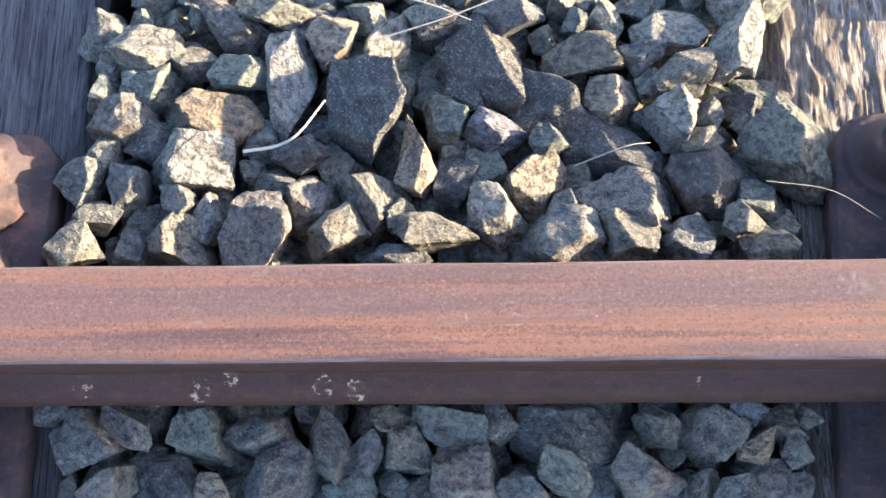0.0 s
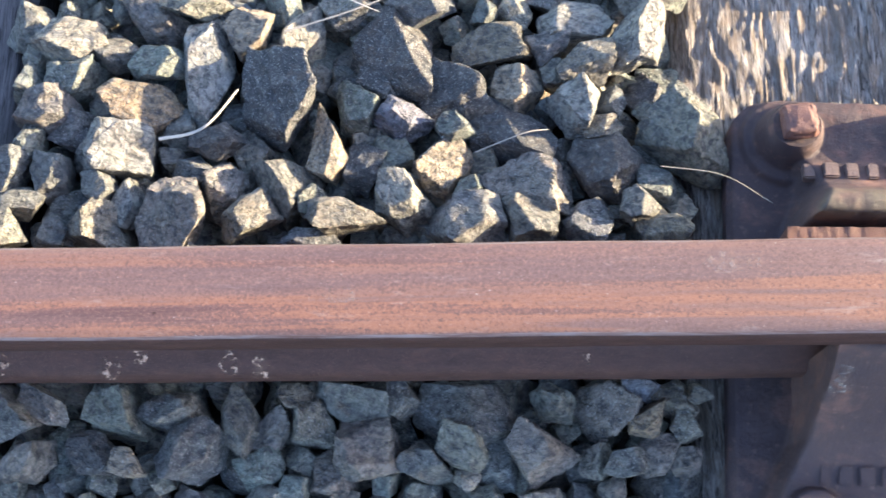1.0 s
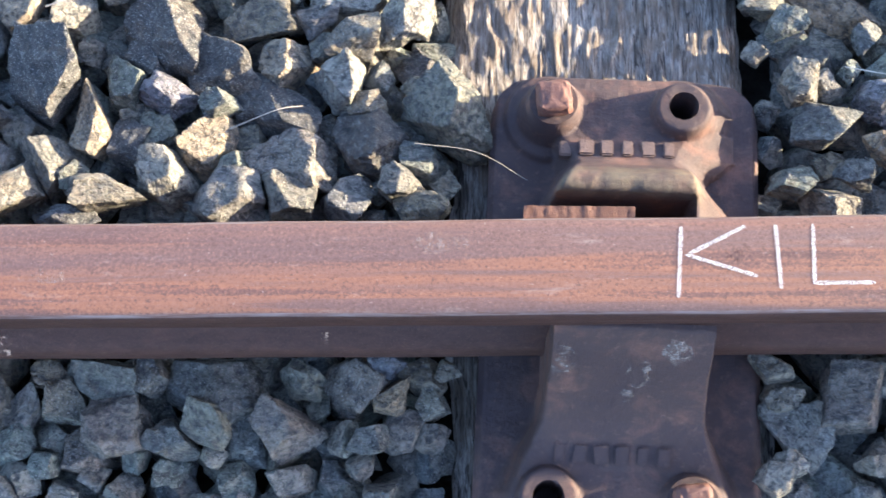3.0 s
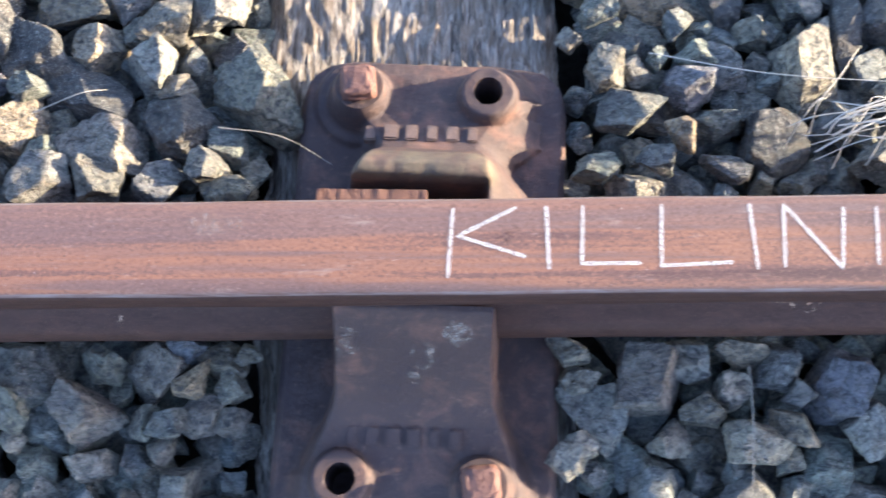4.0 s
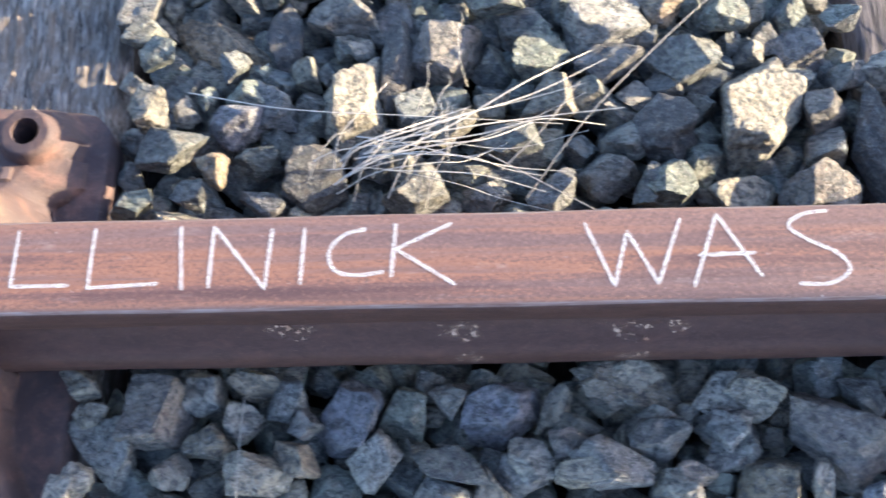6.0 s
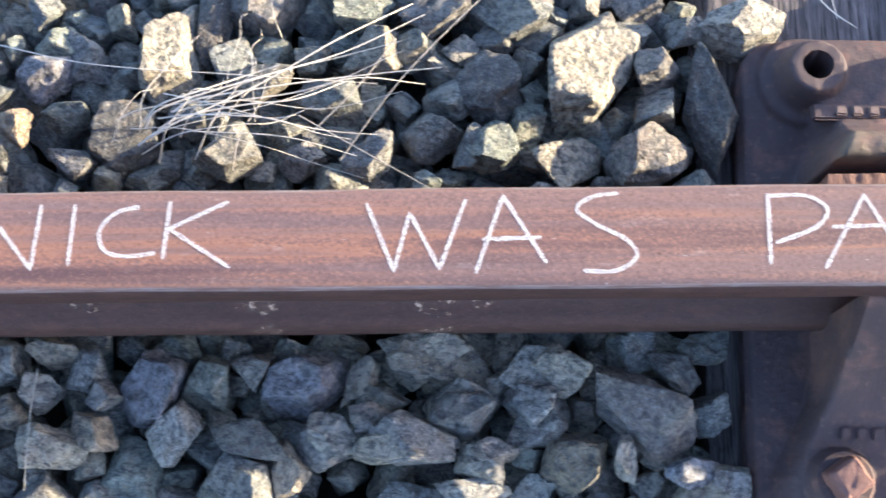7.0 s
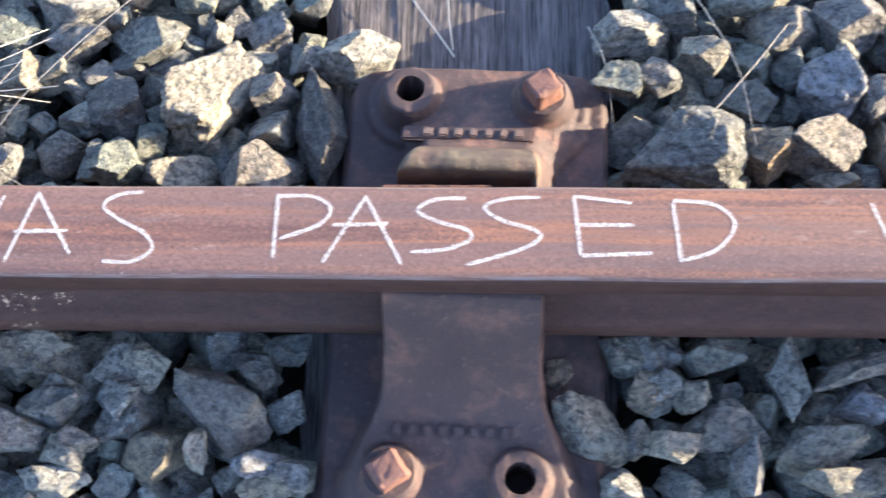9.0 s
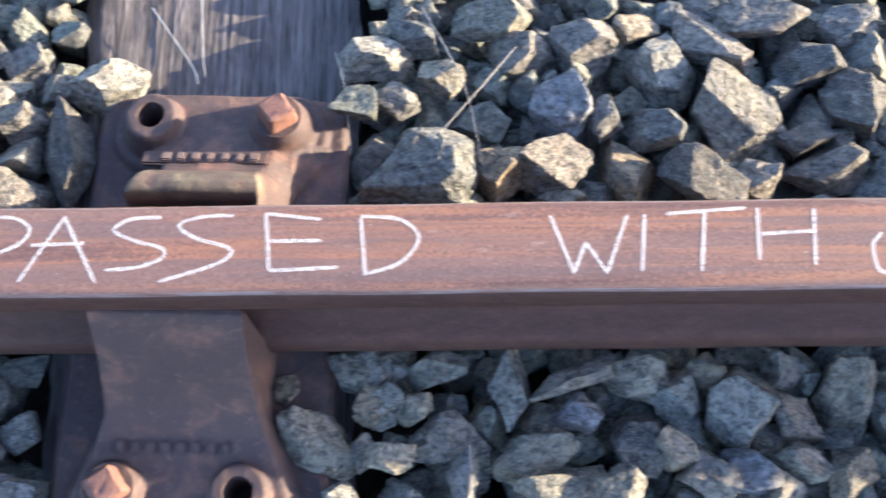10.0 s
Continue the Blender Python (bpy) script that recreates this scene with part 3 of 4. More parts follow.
def letter(x, *strokes, wide=3.2):
    """One chalk letter: strokes in millimetres from x along the rail."""
    bm = bmesh.new()
    for s, line in enumerate(strokes):
        pts = [Vector(((x + a) / 1000, b / 1000, 0)) for a, b in line]
        fine = [pts[0]]
        for a, b in zip(pts, pts[1:]):
            n = max(1, int((b - a).length / 0.002))
            fine += [a.lerp(b, (k + 1) / n) for k in range(n)]
        left, right = [], []
        for i, p in enumerate(fine):
            d = (fine[min(i + 1, len(fine) - 1)] - fine[max(i - 1, 0)]).normalized()
            side = Vector((-d.y, d.x, 0)) * wide / 2000 * (0.85 + 0.3 * noise.noise(p * 300 + Vector((x, s, 0)))) * (0.6 if i in (0, len(fine) - 1) else 1)
            for store, q in ((left, p + side), (right, p - side)):
                store.append(bm.verts.new((q.x, q.y, rail_top(q.y) + 0.00035 + 0.00008 * s - R)))
        for i in range(len(fine) - 1):
            bm.faces.new((left[i], right[i], right[i + 1], left[i + 1]))
    bmesh.ops.recalc_face_normals(bm, faces=list(bm.faces))
    return part("letter", bm, CHALK, writing)


# KILLINICK
letter(0, [(0, 26), (-4, -23)], [(43, 26), (3, 6), (49, -9)])
letter(63, [(0, 27), (1, -18)])
letter(87, [(1, 27), (-1, -14), (39, -14)])
letter(140, [(1, 27), (-1, -16), (47, -14)])
letter(200, [(0, 27), (3, -19)])
letter(221, [(0, -18), (2, 26), (38, -19), (42, 24)])
letter(284, [(1, 24), (-1, -17)])
letter(302, bend((25, 22), (10, 18), (0, 6), (4, -7), (18, -11), (37, -9)))
letter(345, [(2, 26), (-1, -13)], [(40, 25), (2, 7), (42, -19)])
# WAS
letter(474, [(0, 23), (18, -22), (28, 16), (47, -21), (64, 25)])
letter(544, [(0, -24), (18, 27), (45, -18)], [(4, -2), (42, -1)])
letter(608, bend((28, 28), (12, 26), (1, 18), (12, 8), (32, -3), (38, -14), (25, -23), (4, -23)))
# PASSED
letter(730, [(1, 27), (0, -20)], bend((1, 25), (25, 25), (38, 16), (30, 4), (4, -6)))
letter(764, [(0, -23), (28, 25), (54, -24)], [(6, 4), (44, 5)])
letter(826, bend((35, 24), (14, 23), (2, 15), (16, 7), (36, 1), (38, -6), (22, -13), (-2, -15)))
letter(862, bend((50, 25), (28, 24), (12, 18), (24, 8), (44, 2), (50, -4), (36, -13), (0, -24)))
letter(935, [(0, 26), (4, -17)], [(0, 26), (39, 21)], [(2, 5), (40, 5)], [(4, -17), (52, -15)])
letter(1002, [(0, 22), (4, -21)], bend((0, 23), (28, 20), (41, 6), (28, -12), (4, -20)))
# WITH
letter(1135, [(0, 22), (15, -21), (24, 1), (38, -21), (54, 22)])
letter(1198, [(3, 22), (-1, -20)])
letter(1216, [(0, 22), (56, 26)], [(27, 24), (22, -21)])
letter(1279, [(1, 26), (-1, -13)], [(40, 25), (37, -17)], [(1, 6), (39, 8)])
letter(1356, bend((8, 6), (1, -3), (2, -20), (10, -24)))


# ---- ballast ----
def lattice(p, seed):
    """Smooth value noise on points in space, about -1 to 1."""
    table = np.random.RandomState(seed).uniform(-1, 1, 4096)
    i = np.floor(p).astype(int)
    f = p - i
    f = f * f * (3 - 2 * f)
    out = np.zeros(len(p))
    for a in (0, 1):
        for b in (0, 1):
            for c in (0, 1):
                k = ((i[:, 0] + a) * 73 + (i[:, 1] + b) * 179 + (i[:, 2] + c) * 283) % 4096
                out += table[k] * (f[:, 0] if a else 1 - f[:, 0]) * (f[:, 1] if b else 1 - f[:, 1]) * (f[:, 2] if c else 1 - f[:, 2])
    return out


def ball(level):
    bm = bmesh.new()
    bmesh.ops.create_icosphere(bm, subdivisions=level, radius=1.0)
    me = bpy.data.meshes.new("ballast_stone")
    bm.to_mesh(me)
    bm.free()
    co = np.empty(len(me.vertices) * 3)
    me.vertices.foreach_get("co", co)
    co = co.reshape(-1, 3)
    return me, co / np.linalg.norm(co, axis=1)[:, None]


BALLS = {level: ball(level) for level in (3, 4, 5, 6)}


def rock_points(seed, level, size, top_normal):
    """A broken stone that fills the box size: a ball cut by planes with steep sides and one main upper face, then chipped and roughened."""
    rng = np.random.RandomState(seed)
    d = BALLS[level][1]
    half = np.array(size) / 2
    planes = []
    n = np.array(top_normal) * half
    planes.append((n / np.linalg.norm(n), rng.uniform(0.56, 0.70)))
    planes.append((np.array([0, 0, -1.0]), 0.7))
    sides = rng.randint(4, 7)
    start = rng.uniform(0, 6.28)
    for k in range(sides):
        a = start + 6.283 * (k + rng.uniform(-0.36, 0.36)) / sides
        n = np.array([math.cos(a), math.sin(a), rng.uniform(-0.30, 0.42)])
        planes.append((n / np.linalg.norm(n), rng.uniform(0.62, 0.84)))
    for k in range(rng.randint(1, 4)):
        a = rng.uniform(0, 6.28)
        n = np.array([math.cos(a), math.sin(a), rng.uniform(0.35, 1.3)])
        planes.append((n / np.linalg.norm(n), rng.uniform(0.70, 0.86)))
    sharp = rng.uniform(40, 120)
    r = sum((np.maximum(d @ n, 0) / at) ** sharp for n, at in planes)
    r = np.minimum(r ** (-1 / sharp), 1.4)
    for k in range(rng.randint(2, 5)):  # shell-shaped chips off the edges
        a = rng.normal(size=3) + (0, 0, 0.5)
        a /= np.linalg.norm(a)
        wide = rng.uniform(0.25, 0.5)
        r -= rng.uniform(0.04, 0.16) * np.clip(1 - np.arccos(np.clip(d @ a, -1, 1)) / wide, 0, 1) ** 0.6
    v = d * r[:, None]
    bend = 0.075 * lattice(v * 1.7 + 9, seed) + 0.035 * lattice(v * 4.1 + 5, seed + 1)
    if level > 4:
        ledge = lattice(v * np.array([2.0, 3.2, 4.0]) + 3, seed + 2) * 3
        bend += 0.045 * (np.floor(ledge) + np.clip((ledge - np.floor(ledge)) * 4, 0, 1)) / 3
        bend += 0.026 * lattice(v * 9, seed + 3) + 0.016 * lattice(v * 21, seed + 4)
    v *= (1 + bend)[:, None]
    low, high = v.min(0), v.max(0)
    return (v - (low + high) / 2) / ((high - low) / 2) * half


def rock_mesh(seed, level, size, top_normal, material):
    me = BALLS[level][0].copy()
    me.vertices.foreach_set("co", rock_points(seed, level, size, top_normal).astype(np.float32).ravel())
    me.materials.append(material)
    me.polygons.foreach_set("use_smooth", [True] * len(me.polygons))
    me.set_sharp_from_angle(angle=radians(24))
    me.update()
    return me


KINDS = {"grey": (STONE, "angular blue-grey ballast stone among others beside the rail"), "pale": (PALE, "pale broken ballast stone with bright faces"),
         "tan": (TAN, "tan-brown angular ballast stone among grey ones"), "dark": (DARK, "dark charcoal ballast stone with rough faces"),
         "blue": (BLUISH, "smooth bluish-purple ballast stone")}
# stones that stand out, by their place in millimetres
# the dark tone at (731, 148) stands in for shade on that stone
SPECIAL = {(373, 168): "grey", (429, 156): "grey", (408, 108): "grey", (464, 198): "grey", (-406, 257): "dark", (-226, 149): "dark", (-308, 184): "dark", (-573, 247): "pale", (-539, 278): "tan", (-511, 218): "dark", (-494, 279): "pale", (-650, 177): "pale", (-370, 156): "tan", (-402, 193): "blue", (-427, 237): "dark", (-252, 288): "pale", (-197, 274): "pale", (-168, 172): "grey", (-700, 273): "pale", (296, 202): "pale", (296, -69): "blue", (417, -70): "blue", (164, 279): "tan", (339, -67): "grey", (633, 182): "pale", (618, 104): "pale", (760, 216): "pale", (1162, 185): "blue", (1252, 225): "pale", (998, 238): "pale", (1177, 246): "grey", (1311, 177): "grey", (1108, -63): "pale", (1212, -102): "grey", (1160, -84): "blue", (1217, 128): "tan", (510, 265): "pale", (1036, 129): "grey", (731, 148): "dark", (560, 163): "dark"}
laid = []


# stones whose upper face leans into the low sun; most others lean away from it
SUNNY = {(1311, 177), (-553, 136), (1277, 112), (1153, 129), (-650, 177), (-370, 156), (-252, 288), (-197, 274), (-573, 247), (-657, 101), (-702, 92), (-531, 107), (-500, 143), (-300, 102), (-481, 85), (-700, 273), (-494, 279),
         (633, 182), (618, 104), (760, 216), (266, 129), (348, 111), (375, 250), (510, 265), (296, 202), (683, 111), (558, 116), (1252, 225), (998, 238), (1217, 128), (-452, 106), (-654, 266)}


# stones that turn their broad upper face away from it
SHADY = {(-511, 218), (-406, 257), (-308, 184), (-296, 135), (-226, 149), (-168, 172), (-443, 209), (-469, 174), (-359, 225), (731, 148), (146, 226),
         (229, 199), (197, 178), (560, 163), (577, 238), (464, 198), (429, 156), (373, 168), (1089, 178), (1162, 185), (1243, 165), (1177, 246), (1295, 249), (1413, 186), (-689, 190)}


# stones that stand higher than their size would give
PROUD = {(296, 202): 0.016, (633, 182): 0.014, (-511, 218): 0.008, (-168, 172): 0.008, (1036, 129): 0.006, (-650, 177): 0.006}


def chances(x, y):
    return random.Random(int(round(x)) * 10007 + int(round(y)))


def lay_stone(x, y, length, width, angle, top, kind="grey", sunny=False, shady=False):
    pick = chances(x * 1000, y * 1000)
    toward_sun = radians(pick.gauss(5, 30) if sunny else pick.gauss(178, 15 if shady else 45))
    lean = math.tan(radians(pick.uniform(10, 26) if sunny else pick.uniform(18, 26) if shady else pick.uniform(8, 24)))
    a = radians(angle)
    normal = Vector((lean * math.cos(toward_sun - a), lean * math.sin(toward_sun - a), 1)).normalized()
    thick = width * pick.uniform(0.75, 1.0)
    level = 6 if length + width > 0.135 else 5
    ob = new("ballast_stone", rock_mesh(pick.randrange(100000), level, (length * 1.13, width * 1.13, thick), normal, KINDS[kind][0]))
    ob.matrix_world = Matrix.Translation((x, y, top - thick / 2)) @ Matrix.Rotation(a, 4, "Z")
    tagged(ob, KINDS[kind][1], "stone", "ballast stones")
    laid.append((x, y, (length + width) / 4))
    return ob


def lay_stones(rows):
    for x, y, length, width, angle in rows:
        pick = chances(x + 7, y)
        kind = SPECIAL.get((x, y))
        if kind is None:
            kind = pick.choices(["grey", "pale", "tan", "dark", "blue"], [48, 42, 4, 3, 3] if y < 0 < x else [74, 6, 7, 9, 4])[0]
        shady = (x, y) in SHADY
        low_side = y < -110  # clear of the rail's shadow
        sunny = (x, y) in SUNNY or (not shady and pick.random() < (0.5 if low_side else 0.12))
        top = 0.040 + 0.2 * (length + width) / 2000 + pick.uniform(-0.008, 0.010) + (0.010 if low_side else 0)
        top += PROUD.get((x, y), 0) + (0.012 if 100 < x < 200 and 115 < y < 200 else 0)
        if 94 < x < 344 and y > 200:  # the bed lies lower beside the weathered sleeper
            top -= 0.048 * (1 - (x - 94) / 250)
        lay_stone(x / 1000, y / 1000, length / 1000, width / 1000, angle, top, kind, sunny, shady)


lay_stones([(-700,273,63,40,0), (-654,266,48,32,0), (-629,299,57,35,-35), (-573,247,100,38,90), (-539,278,41,42,0), (-494,279,54,40,65), (-511,218,86,63,-70), (-695,237,48,42,0), (-629,212,66,46,0), (-716,209,56,47,20), (-650,177,73,58,-20), (-614,248,53,31,0), (-744,154,45,45,0), (-704,151,45,34,-60), (-689,190,43,35,0)])  # west far
lay_stones([(-406,257,79,71,-25), (-359,225,67,66,0), (-304,224,51,51,0), (-328,264,61,34,0), (-370,156,56,48,60), (-402,193,51,35,-15), (-443,209,55,37,-70), (-469,174,64,35,-80), (-308,184,70,54,-10), (-296,135,78,48,-20), (-226,149,69,53,-25), (-168,172,85,59,-65), (-257,201,41,45,0), (-243,241,53,39,30), (-252,288,61,47,0)])  # west far
lay_stones([(-197,274,80,41,75), (-400,120,50,43,-20), (-349,98,62,52,-10), (-300,102,55,42,-35), (-247,99,47,42,10), (-204,111,33,28,0), (-188,89,45,33,-20), (-413,161,39,37,0), (-434,154,42,30,80), (-452,106,68,35,-10), (-500,143,58,46,-60), (-553,136,51,48,45), (-531,107,50,33,35), (-595,110,63,55,95), (-657,101,58,43,-35)])  # west far
lay_stones([(-702,92,40,34,30), (-746,95,45,34,20), (-481,85,52,23,0), (-661,135,28,29,0), (-637,123,43,28,85), (-561,177,51,30,0), (-389,299,57,32,0), (-586,306,58,27,0), (-455,295,43,27,0), (-277,260,37,31,0), (-728,124,42,29,0), (-346,131,27,29,0), (-427,237,42,46,0), (-235,183,36,25,-10), (-356,180,32,25,0)])  # west far
lay_stones([(-717,-60,57,47,0), (-690,-53,45,25,-35), (-633,-58,53,40,-65), (-583,-56,52,34,0), (-533,-65,60,36,-75), (-507,-71,38,28,60), (-473,-71,47,34,-60), (-441,-50,62,32,-10), (-426,-88,49,44,0), (-347,-55,80,51,-15), (-289,-91,54,47,0), (-237,-55,54,48,75), (-352,-84,45,34,-35)])  # west near
lay_stones([(-568,-90,53,43,20), (-650,-88,39,34,0), (-701,-96,46,31,30), (-205,-68,35,24,30), (-186,-49,38,30,0), (-484,-43,30,22,0), (-400,-48,30,26,90), (-380,-97,42,29,-20), (-617,-98,35,21,-20), (-202,-93,39,28,45), (-748,-36,35,22,0), (-281,-53,37,26,-30)])  # west near
lay_stones([(164,279,105,72,-25), (232,274,64,30,85), (296,202,85,54,80), (375,250,60,50,60), (333,234,84,29,85), (455,242,46,44,10), (510,265,63,54,20), (414,294,54,34,0), (146,226,58,55,-35), (124,191,30,33,0), (145,158,58,37,10), (197,178,46,37,0), (182,131,31,24,85), (266,129,68,52,80), (348,111,51,40,10), (114,109,36,28,0), (408,108,37,30,0)])  # middle far
lay_stones([(229,199,39,38,0), (514,229,53,32,10), (560,163,55,47,-25), (511,128,50,41,0), (464,198,47,43,0), (577,238,56,56,-50), (463,104,42,29,20), (287,287,60,34,0), (562,283,43,34,0), (614,276,38,34,0), (429,156,51,36,0), (373,168,52,32,0), (221,109,39,25,-20), (162,110,29,23,0), (546,112,36,27,65), (215,146,38,26,0), (315,143,34,31,30)])  # middle far
lay_stones([(111,-90,63,45,-60), (149,-67,54,49,0), (180,-50,46,37,-40), (225,-46,45,23,-10), (296,-69,59,48,80), (339,-67,40,35,90), (417,-70,62,43,25), (515,-53,81,44,0), (531,-93,48,37,20), (259,-106,39,26,-20), (317,-106,41,34,50), (231,-117,48,30,0), (381,-113,63,26,-15), (190,-90,35,26,0)])  # middle near
lay_stones([(165,-114,30,27,60), (428,-118,39,33,30), (482,-118,50,25,0), (584,-63,42,35,0), (589,-98,46,43,0), (252,-60,36,29,60), (379,-61,31,26,20), (265,-78,26,24,0), (456,-70,41,21,60), (467,-101,30,26,0), (216,-77,31,27,0), (93,-121,26,22,0), (557,-123,33,21,0)])  # middle near
lay_stones([(633,182,103,64,60), (618,104,55,46,0), (683,111,65,50,25), (731,148,97,40,-80), (691,177,36,36,0), (558,116,44,37,0), (760,216,68,43,10)])  # by clump far
lay_stones([(603,-62,46,38,0), (584,-89,38,31,0), (534,-87,52,44,30), (665,-95,78,46,-35), (691,-62,41,32,-30), (497,-116,59,37,-20), (615,-130,49,41,70), (714,-148,58,36,25), (441,-113,38,35,0), (545,-133,33,28,0), (374,-144,51,36,-45), (541,-153,49,24,10), (408,-133,41,27,85), (473,-83,38,21,-20), (508,-54,63,34,10), (701,-140,37,24,20), (652,-128,33,16,85)])  # by clump near
lay_stones([(998,238,64,36,10), (1036,129,91,67,-5), (1089,178,49,37,-10), (1162,185,69,53,80), (1177,246,59,50,-10), (1124,241,56,44,20), (1252,225,63,52,-65), (1311,177,98,78,-55), (1217,128,71,46,-80), (1277,112,74,41,-25), (1324,114,46,37,20), (1381,225,63,44,0), (1295,249,78,39,-25), (1413,186,56,55,-35), (1243,165,48,37,0)])  # east far
lay_stones([(1153,129,62,46,10), (1102,122,43,41,0), (1016,196,39,32,-10), (1055,214,39,33,0), (1379,124,67,41,10), (1230,267,40,28,0), (1100,276,65,40,0), (1159,103,43,23,10), (979,188,39,33,0), (1339,271,74,40,0), (1366,152,48,26,10), (1412,258,49,40,0), (1028,260,45,34,0), (1197,171,38,29,80)])  # east far
lay_stones([(1108,-63,68,31,-85), (957,-107,67,45,-35), (1056,-103,66,35,10), (1128,-121,61,39,10), (1157,-59,68,20,15), (1160,-84,40,31,0), (1212,-102,55,45,60), (1290,-81,65,48,75), (1211,-55,66,32,-15), (1015,-122,39,26,10), (1192,-143,34,28,0), (1071,-134,44,22,85), (1136,-147,47,26,0)])  # east near
lay_stones([(1258,-135,46,35,-65), (1292,-131,39,35,0), (1336,-88,37,33,0), (1378,-66,56,43,75), (1005,-76,36,34,0), (991,-48,36,32,30), (1050,-49,49,28,0), (1336,-123,42,27,-20), (1374,-132,46,37,55), (1331,-51,35,27,0), (1264,-51,27,27,0), (1237,-118,34,27,-30), (1032,-80,31,27,0)])  # east near

lay_stones([(-212,-41,28,22,0), (-176,-71,25,25,0), (-176,-97,28,22,29), (-226,-100,32,20,10), (-165,-44,21,19,0), (87,-43,31,25,0), (94,-66,27,24,40), (83,-132,30,26,0), (978,-47,37,27,-20), (1001,-76,35,30,21), (977,-150,30,25,1), (715,-45,36,23,1), (726,-149,26,26,1), (1013,-46,31,25,1)])  # small stones along the sleepers


def clear_of_track(x, y, r):
    if abs(y) < 0.037 + r * 0.8:
        return False
    for a, b in ((-1.005, -0.745), (-0.163, 0.094), (0.724, 0.982), (1.60, 1.86)):
        if a - r * 0.7 < x < b + r * 0.7:
            return False
    return True


lay_stone(0.929, -0.063, 0.030, 0.022, 70, 0.040, "tan")  # a chip on the chair's foot

# gaps between the large stones, filled with smaller ones set lower
fill = random.Random(12)
small = 0
for k in range(6000):
    if small >= 60:
        break
    x, y, r = fill.uniform(-0.76, 1.45), fill.uniform(-0.24, 0.37), fill.uniform(0.012, 0.026)
    if not clear_of_track(x, y, r) or any((x - a) ** 2 + (y - b) ** 2 < (0.80 * (r + c)) ** 2 for a, b, c in laid):
        continue
    lay_stone(x, y, 2 * r * fill.uniform(1.0, 1.4), 2 * r, fill.uniform(0, 180), 0.026 + fill.uniform(-0.01, 0.012))
    small += 1


def ballast_mass():
    """The deeper and farther ballast, joined."""
    rng = np.random.RandomState(8)
    up = (0.15, 0.1, 1)
    tris = {level: [tuple(p.vertices) for p in BALLS[level][0].polygons] for level in (3, 4)}
    shapes = [(rock_points(400 + i, 3, (2, 2, 2), up), tris[3]) for i in range(14)]
    finer = [(rock_points(460 + i, 4, (2, 2, 2), up), tris[4]) for i in range(12)]
    verts, faces, count = [], [], 0

    def add(x, y, z, r, shapes=shapes):
        nonlocal count
        v, f = shapes[rng.randint(len(shapes))]
        turn = np.array(Euler(rng.uniform(-3, 3, 3)).to_matrix())
        verts.append((v * np.array([r * rng.uniform(1, 1.45), r, r * rng.uniform(0.7, 1)])) @ turn.T + (x, y, z))
        faces.extend(tuple(i + count for i in q) for q in f)
        count += len(v)

    # the deep layer under the upper stones
    for x in np.arange(-1.7, 2.4, 0.034):
        for y in np.arange(-0.34, 0.50, 0.034):
            a, b, r = x + rng.uniform(-0.012, 0.012), y + rng.uniform(-0.012, 0.012), rng.uniform(0.016, 0.025)
            if clear_of_track(a, b, r) or (abs(b) < 0.06 and clear_of_track(a, 0.3, r)):
                add(a, b, -0.016 + rng.uniform(-0.010, 0.010), r)
    # small stones that fill the remaining gaps
    filled = list(laid)
    for k in range(9000):
        a, b, r = rng.uniform(-0.76, 1.45), rng.uniform(-0.25, 0.38), rng.uniform(0.010, 0.021)
        if clear_of_track(a, b, r * 0.4) and all((a - p) ** 2 + (b - q) ** 2 > (0.72 * (r + c)) ** 2 for p, q, c in filled):
            add(a, b, 0.014 + rng.uniform(-0.012, 0.012), r, finer)
            filled.append((a, b, r))
    # the upper layer farther along and to the sides
    for x in np.arange(-1.9, 2.9, 0.047):
        for y in np.arange(-0.85, 1.5, 0.047):
            if -0.76 < x < 1.43 and -0.23 < y < 0.36:
                continue
            a, b, r = x + rng.uniform(-0.015, 0.015), y + rng.uniform(-0.015, 0.015), rng.uniform(0.02, 0.034)
            edge = min(a + 1.9, 2.9 - a, b + 0.85, 1.5 - b)
            if edge < rng.uniform(-0.05, 0.12):
                continue
            if clear_of_track(a, b, r):
                add(a, b, (-0.012 if 0.09 < a < 0.34 and b > 0 else 0.012) - 0.05 * max(0, 1 - edge / 0.2) + rng.uniform(-0.014, 0.012), r)
    for me, _ in BALLS.values():
        bpy.data.meshes.remove(me)
    ob = link_mesh("ballast", np.concatenate(verts), faces, RUBBLE, 30)
    tagged(ob, "grey crushed-rock ballast heaped between and around the sleepers", "ballast", kind="stuff")


ballast_mass()


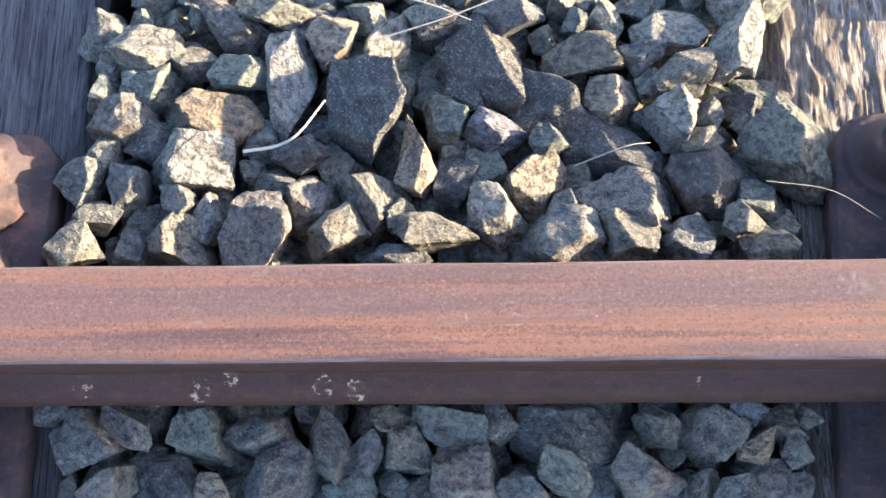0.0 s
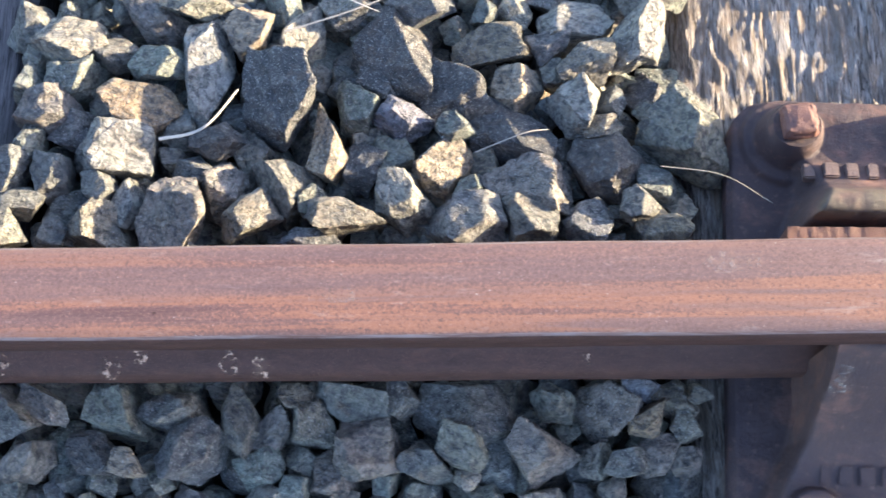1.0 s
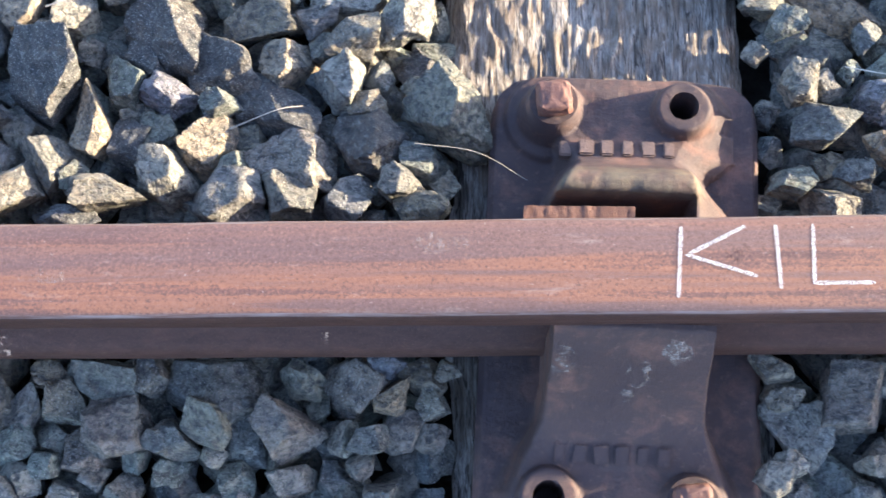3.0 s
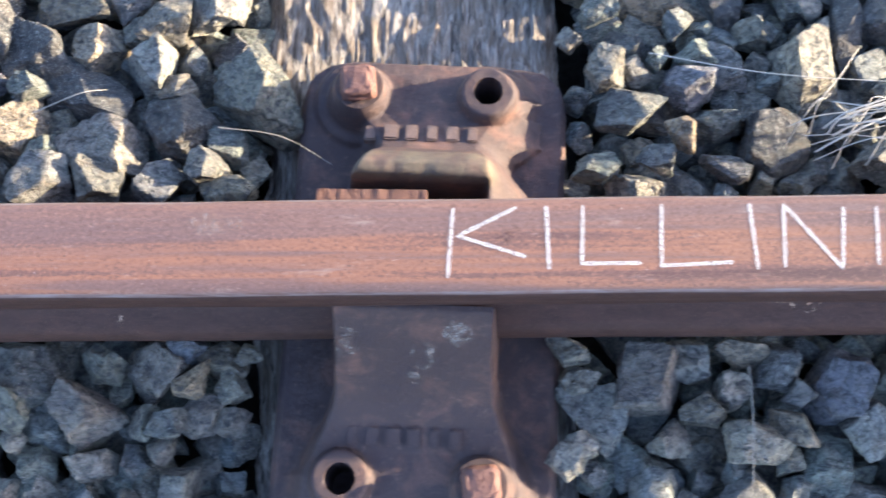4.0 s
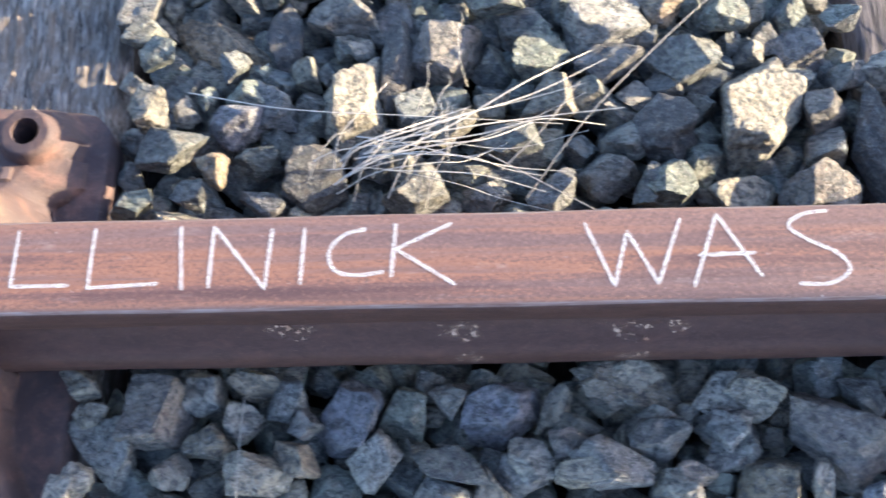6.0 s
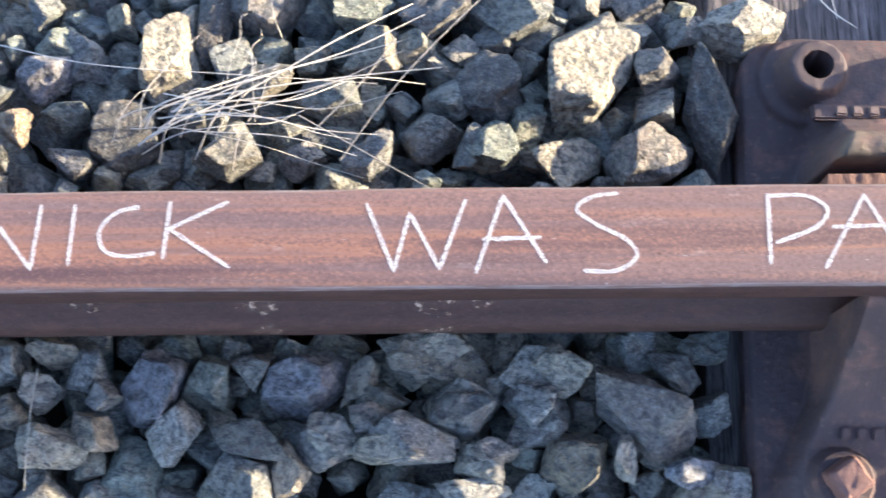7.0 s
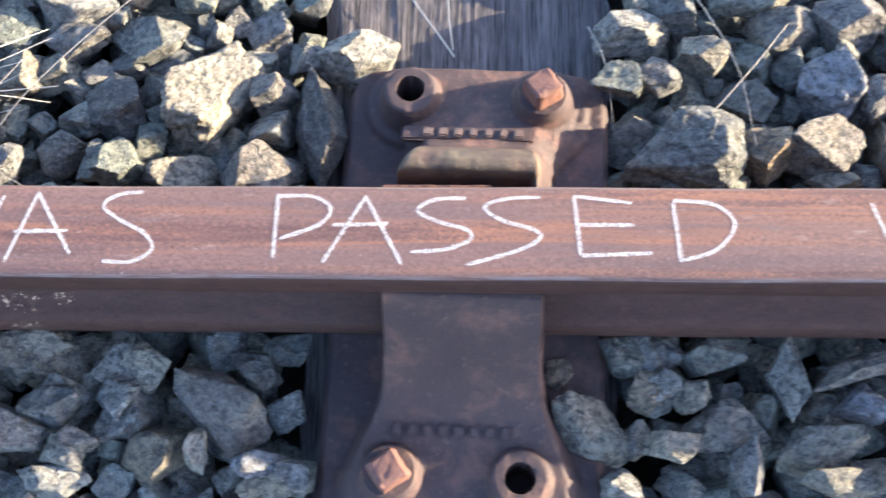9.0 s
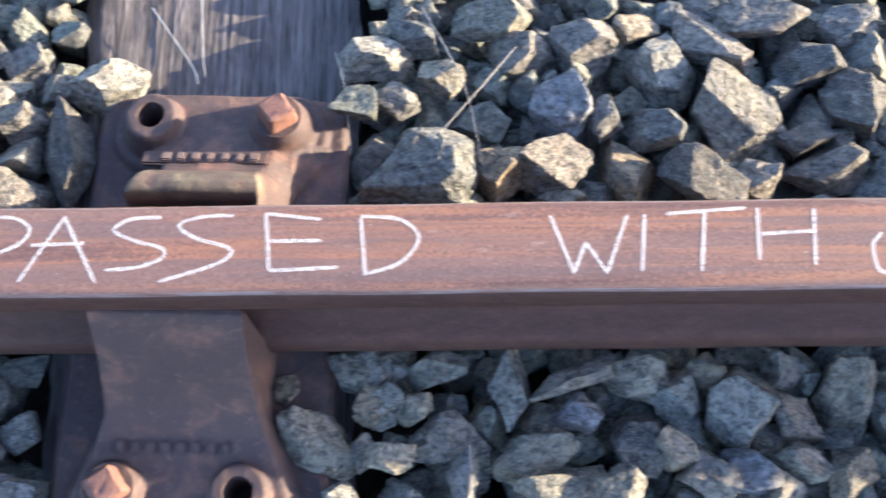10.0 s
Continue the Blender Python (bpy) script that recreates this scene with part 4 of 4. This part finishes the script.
# ---- dry grass ----
def stalk(points, r0, r1, material, name="straw", parent=None):
    """A thin tapering stem through points."""
    p = [Vector(q) for q in points]
    line = []
    ext = [p[0] * 2 - p[1], *p, p[-1] * 2 - p[-2]]
    for i in range(1, len(ext) - 2):
        for k in range(6):
            t = k / 6
            line.append(0.5 * (2 * ext[i] + (ext[i + 1] - ext[i - 1]) * t + (2 * ext[i - 1] - 5 * ext[i] + 4 * ext[i + 1] - ext[i + 2]) * t * t
                               + (3 * ext[i] - ext[i - 1] - 3 * ext[i + 1] + ext[i + 2]) * t ** 3))
    line.append(p[-1])
    bm = bmesh.new()
    rings = []
    for i, q in enumerate(line):
        d = (line[min(i + 1, len(line) - 1)] - line[max(i - 1, 0)]).normalized()
        side = d.cross(Vector((0, 0, 1))).normalized()
        up = side.cross(d)
        r = r0 + (r1 - r0) * i / (len(line) - 1)
        rings.append([bm.verts.new(q + (side * math.cos(a) + up * math.sin(a) * 0.6) * r) for a in (0, 1.257, 2.513, 3.77, 5.027)])
    for a, b in zip(rings, rings[1:]):
        for k in range(5):
            bm.faces.new((a[k], a[(k + 1) % 5], b[(k + 1) % 5], b[k]))
    bm.faces.new(rings[0][::-1])
    bm.faces.new(rings[-1])
    bmesh.ops.recalc_face_normals(bm, faces=list(bm.faces))
    return part(name, bm, material, parent, smooth=60)


tuft = new("dry_grass_tuft")
tuft.location = (0, 0, 0)
tagged(tuft, "tangle of bleached dry grass lying over the ballast stones", "dry grass")
blow = random.Random(21)


def tuft_straw(cx, cy, a, l0, l1, r):
    """A stem through (cx, cy), bent once or twice, lying over the stones."""
    z = blow.uniform(0.058, 0.084)
    c, q = math.cos(a), math.sin(a)
    at = lambda along, off, lift: (cx + along * c - off * q, cy + along * q + off * c, z + lift)
    bow = blow.uniform(-0.16, 0.14)
    points = [at(-l0, bow * l0 * 0.7 + blow.uniform(-0.006, 0.006), -blow.uniform(0.004, 0.022)), at(-0.4 * l0, 0.002, 0), at(0.3 * l1, 0, 0.004),
              at(0.65 * l1, bow * l1 * 0.4 + blow.uniform(-0.006, 0.006), blow.uniform(-0.006, 0.008)), at(l1, bow * l1 + blow.uniform(-0.008, 0.008), blow.uniform(-0.016, 0.012))]
    stalk(points, r, r * 0.4, STRAW, "straw", tuft)


for k in range(9):  # the bright bundle
    tuft_straw(0.335 + blow.gauss(0, 0.016), 0.135 + blow.gauss(0, 0.007), radians(blow.gauss(14, 6)), blow.uniform(0.03, 0.06), blow.uniform(0.07, 0.20), blow.uniform(0.0005, 0.0010))
for k in range(6):  # stems that cross it
    tuft_straw(0.325 + blow.gauss(0, 0.02), 0.128 + blow.gauss(0, 0.01), radians(blow.gauss(52, 9)), blow.uniform(0.03, 0.06), blow.uniform(0.02, 0.06), blow.uniform(0.0004, 0.0007))
for k in range(5):
    tuft_straw(0.345 + blow.gauss(0, 0.02), 0.125 + blow.gauss(0, 0.008), radians(blow.gauss(-4, 7)), blow.uniform(0.03, 0.07), blow.uniform(0.06, 0.12), blow.uniform(0.0004, 0.0007))
for k in range(5):
    tuft_straw(0.36 + blow.gauss(0, 0.03), 0.18 + blow.gauss(0, 0.02), radians(blow.gauss(35, 35)), blow.uniform(0.02, 0.03), blow.uniform(0.02, 0.05), blow.uniform(0.0003, 0.0006))


def lone_straw(material, r, *points):
    ob = stalk(points, r, r * 0.5, material, "grass_straw")
    return tagged(ob, "single dry grass straw lying on the ballast stones", "straw", "loose straws")


lone_straw(STRAW_GREY, 0.0006, (0.44, 0.10, 0.05), (0.50, 0.17, 0.075), (0.60, 0.265, 0.085), (0.66, 0.31, 0.08))
lone_straw(STRAW, 0.0005, (0.16, 0.20, 0.055), (0.25, 0.172, 0.075), (0.36, 0.16, 0.08), (0.47, 0.155, 0.07))
lone_straw(STRAW, 0.0006, (0.33, 0.118, 0.07), (0.40, 0.112, 0.072), (0.455, 0.098, 0.066))
lone_straw(STRAW_GREY, 0.0006, (0.41, 0.13, 0.07), (0.48, 0.09, 0.065), (0.53, 0.062, 0.06))
lone_straw(STRAW_GREY, 0.0007, (0.42, 0.118, 0.065), (0.455, 0.15, 0.075), (0.485, 0.19, 0.075))
lone_straw(STRAW, 0.0016, (-0.603, 0.166, 0.066), (-0.575, 0.169, 0.070), (-0.557, 0.178, 0.075), (-0.538, 0.208, 0.070))
lone_straw(STRAW_GREY, 0.0008, (-0.50, 0.258, 0.075), (-0.44, 0.275, 0.08), (-0.38, 0.30, 0.08))
lone_straw(STRAW, 0.0008, (-0.52, 0.305, 0.075), (-0.46, 0.29, 0.08), (-0.42, 0.275, 0.075))
lone_straw(STRAW_GREY, 0.0006, (-0.34, 0.148, 0.07), (-0.30, 0.16, 0.08), (-0.28, 0.165, 0.075))
lone_straw(STRAW_GREY, 0.0004, (-0.19, 0.135, 0.066), (-0.14, 0.128, 0.062), (-0.10, 0.108, 0.050))
lone_straw(STRAW_GREY, 0.0006, (0.222, -0.062, 0.06), (0.221, -0.10, 0.066), (0.219, -0.15, 0.06))
lone_straw(STRAW, 0.0008, (0.79, 0.30, 0.02), (0.83, 0.24, 0.022), (0.845, 0.205, 0.05))
lone_straw(STRAW, 0.0008, (0.835, 0.31, 0.02), (0.838, 0.26, 0.015), (0.842, 0.23, 0.015))
lone_straw(STRAW_GREY, 0.0006, (1.04, 0.27, 0.06), (1.075, 0.19, 0.07), (1.09, 0.12, 0.06))
lone_straw(STRAW_GREY, 0.0006, (1.055, 0.145, 0.07), (1.09, 0.185, 0.075), (1.12, 0.225, 0.07))
lone_straw(STRAW_GREY, 0.0006, (0.96, 0.25, 0.02), (0.972, 0.20, 0.045), (0.978, 0.14, 0.04))
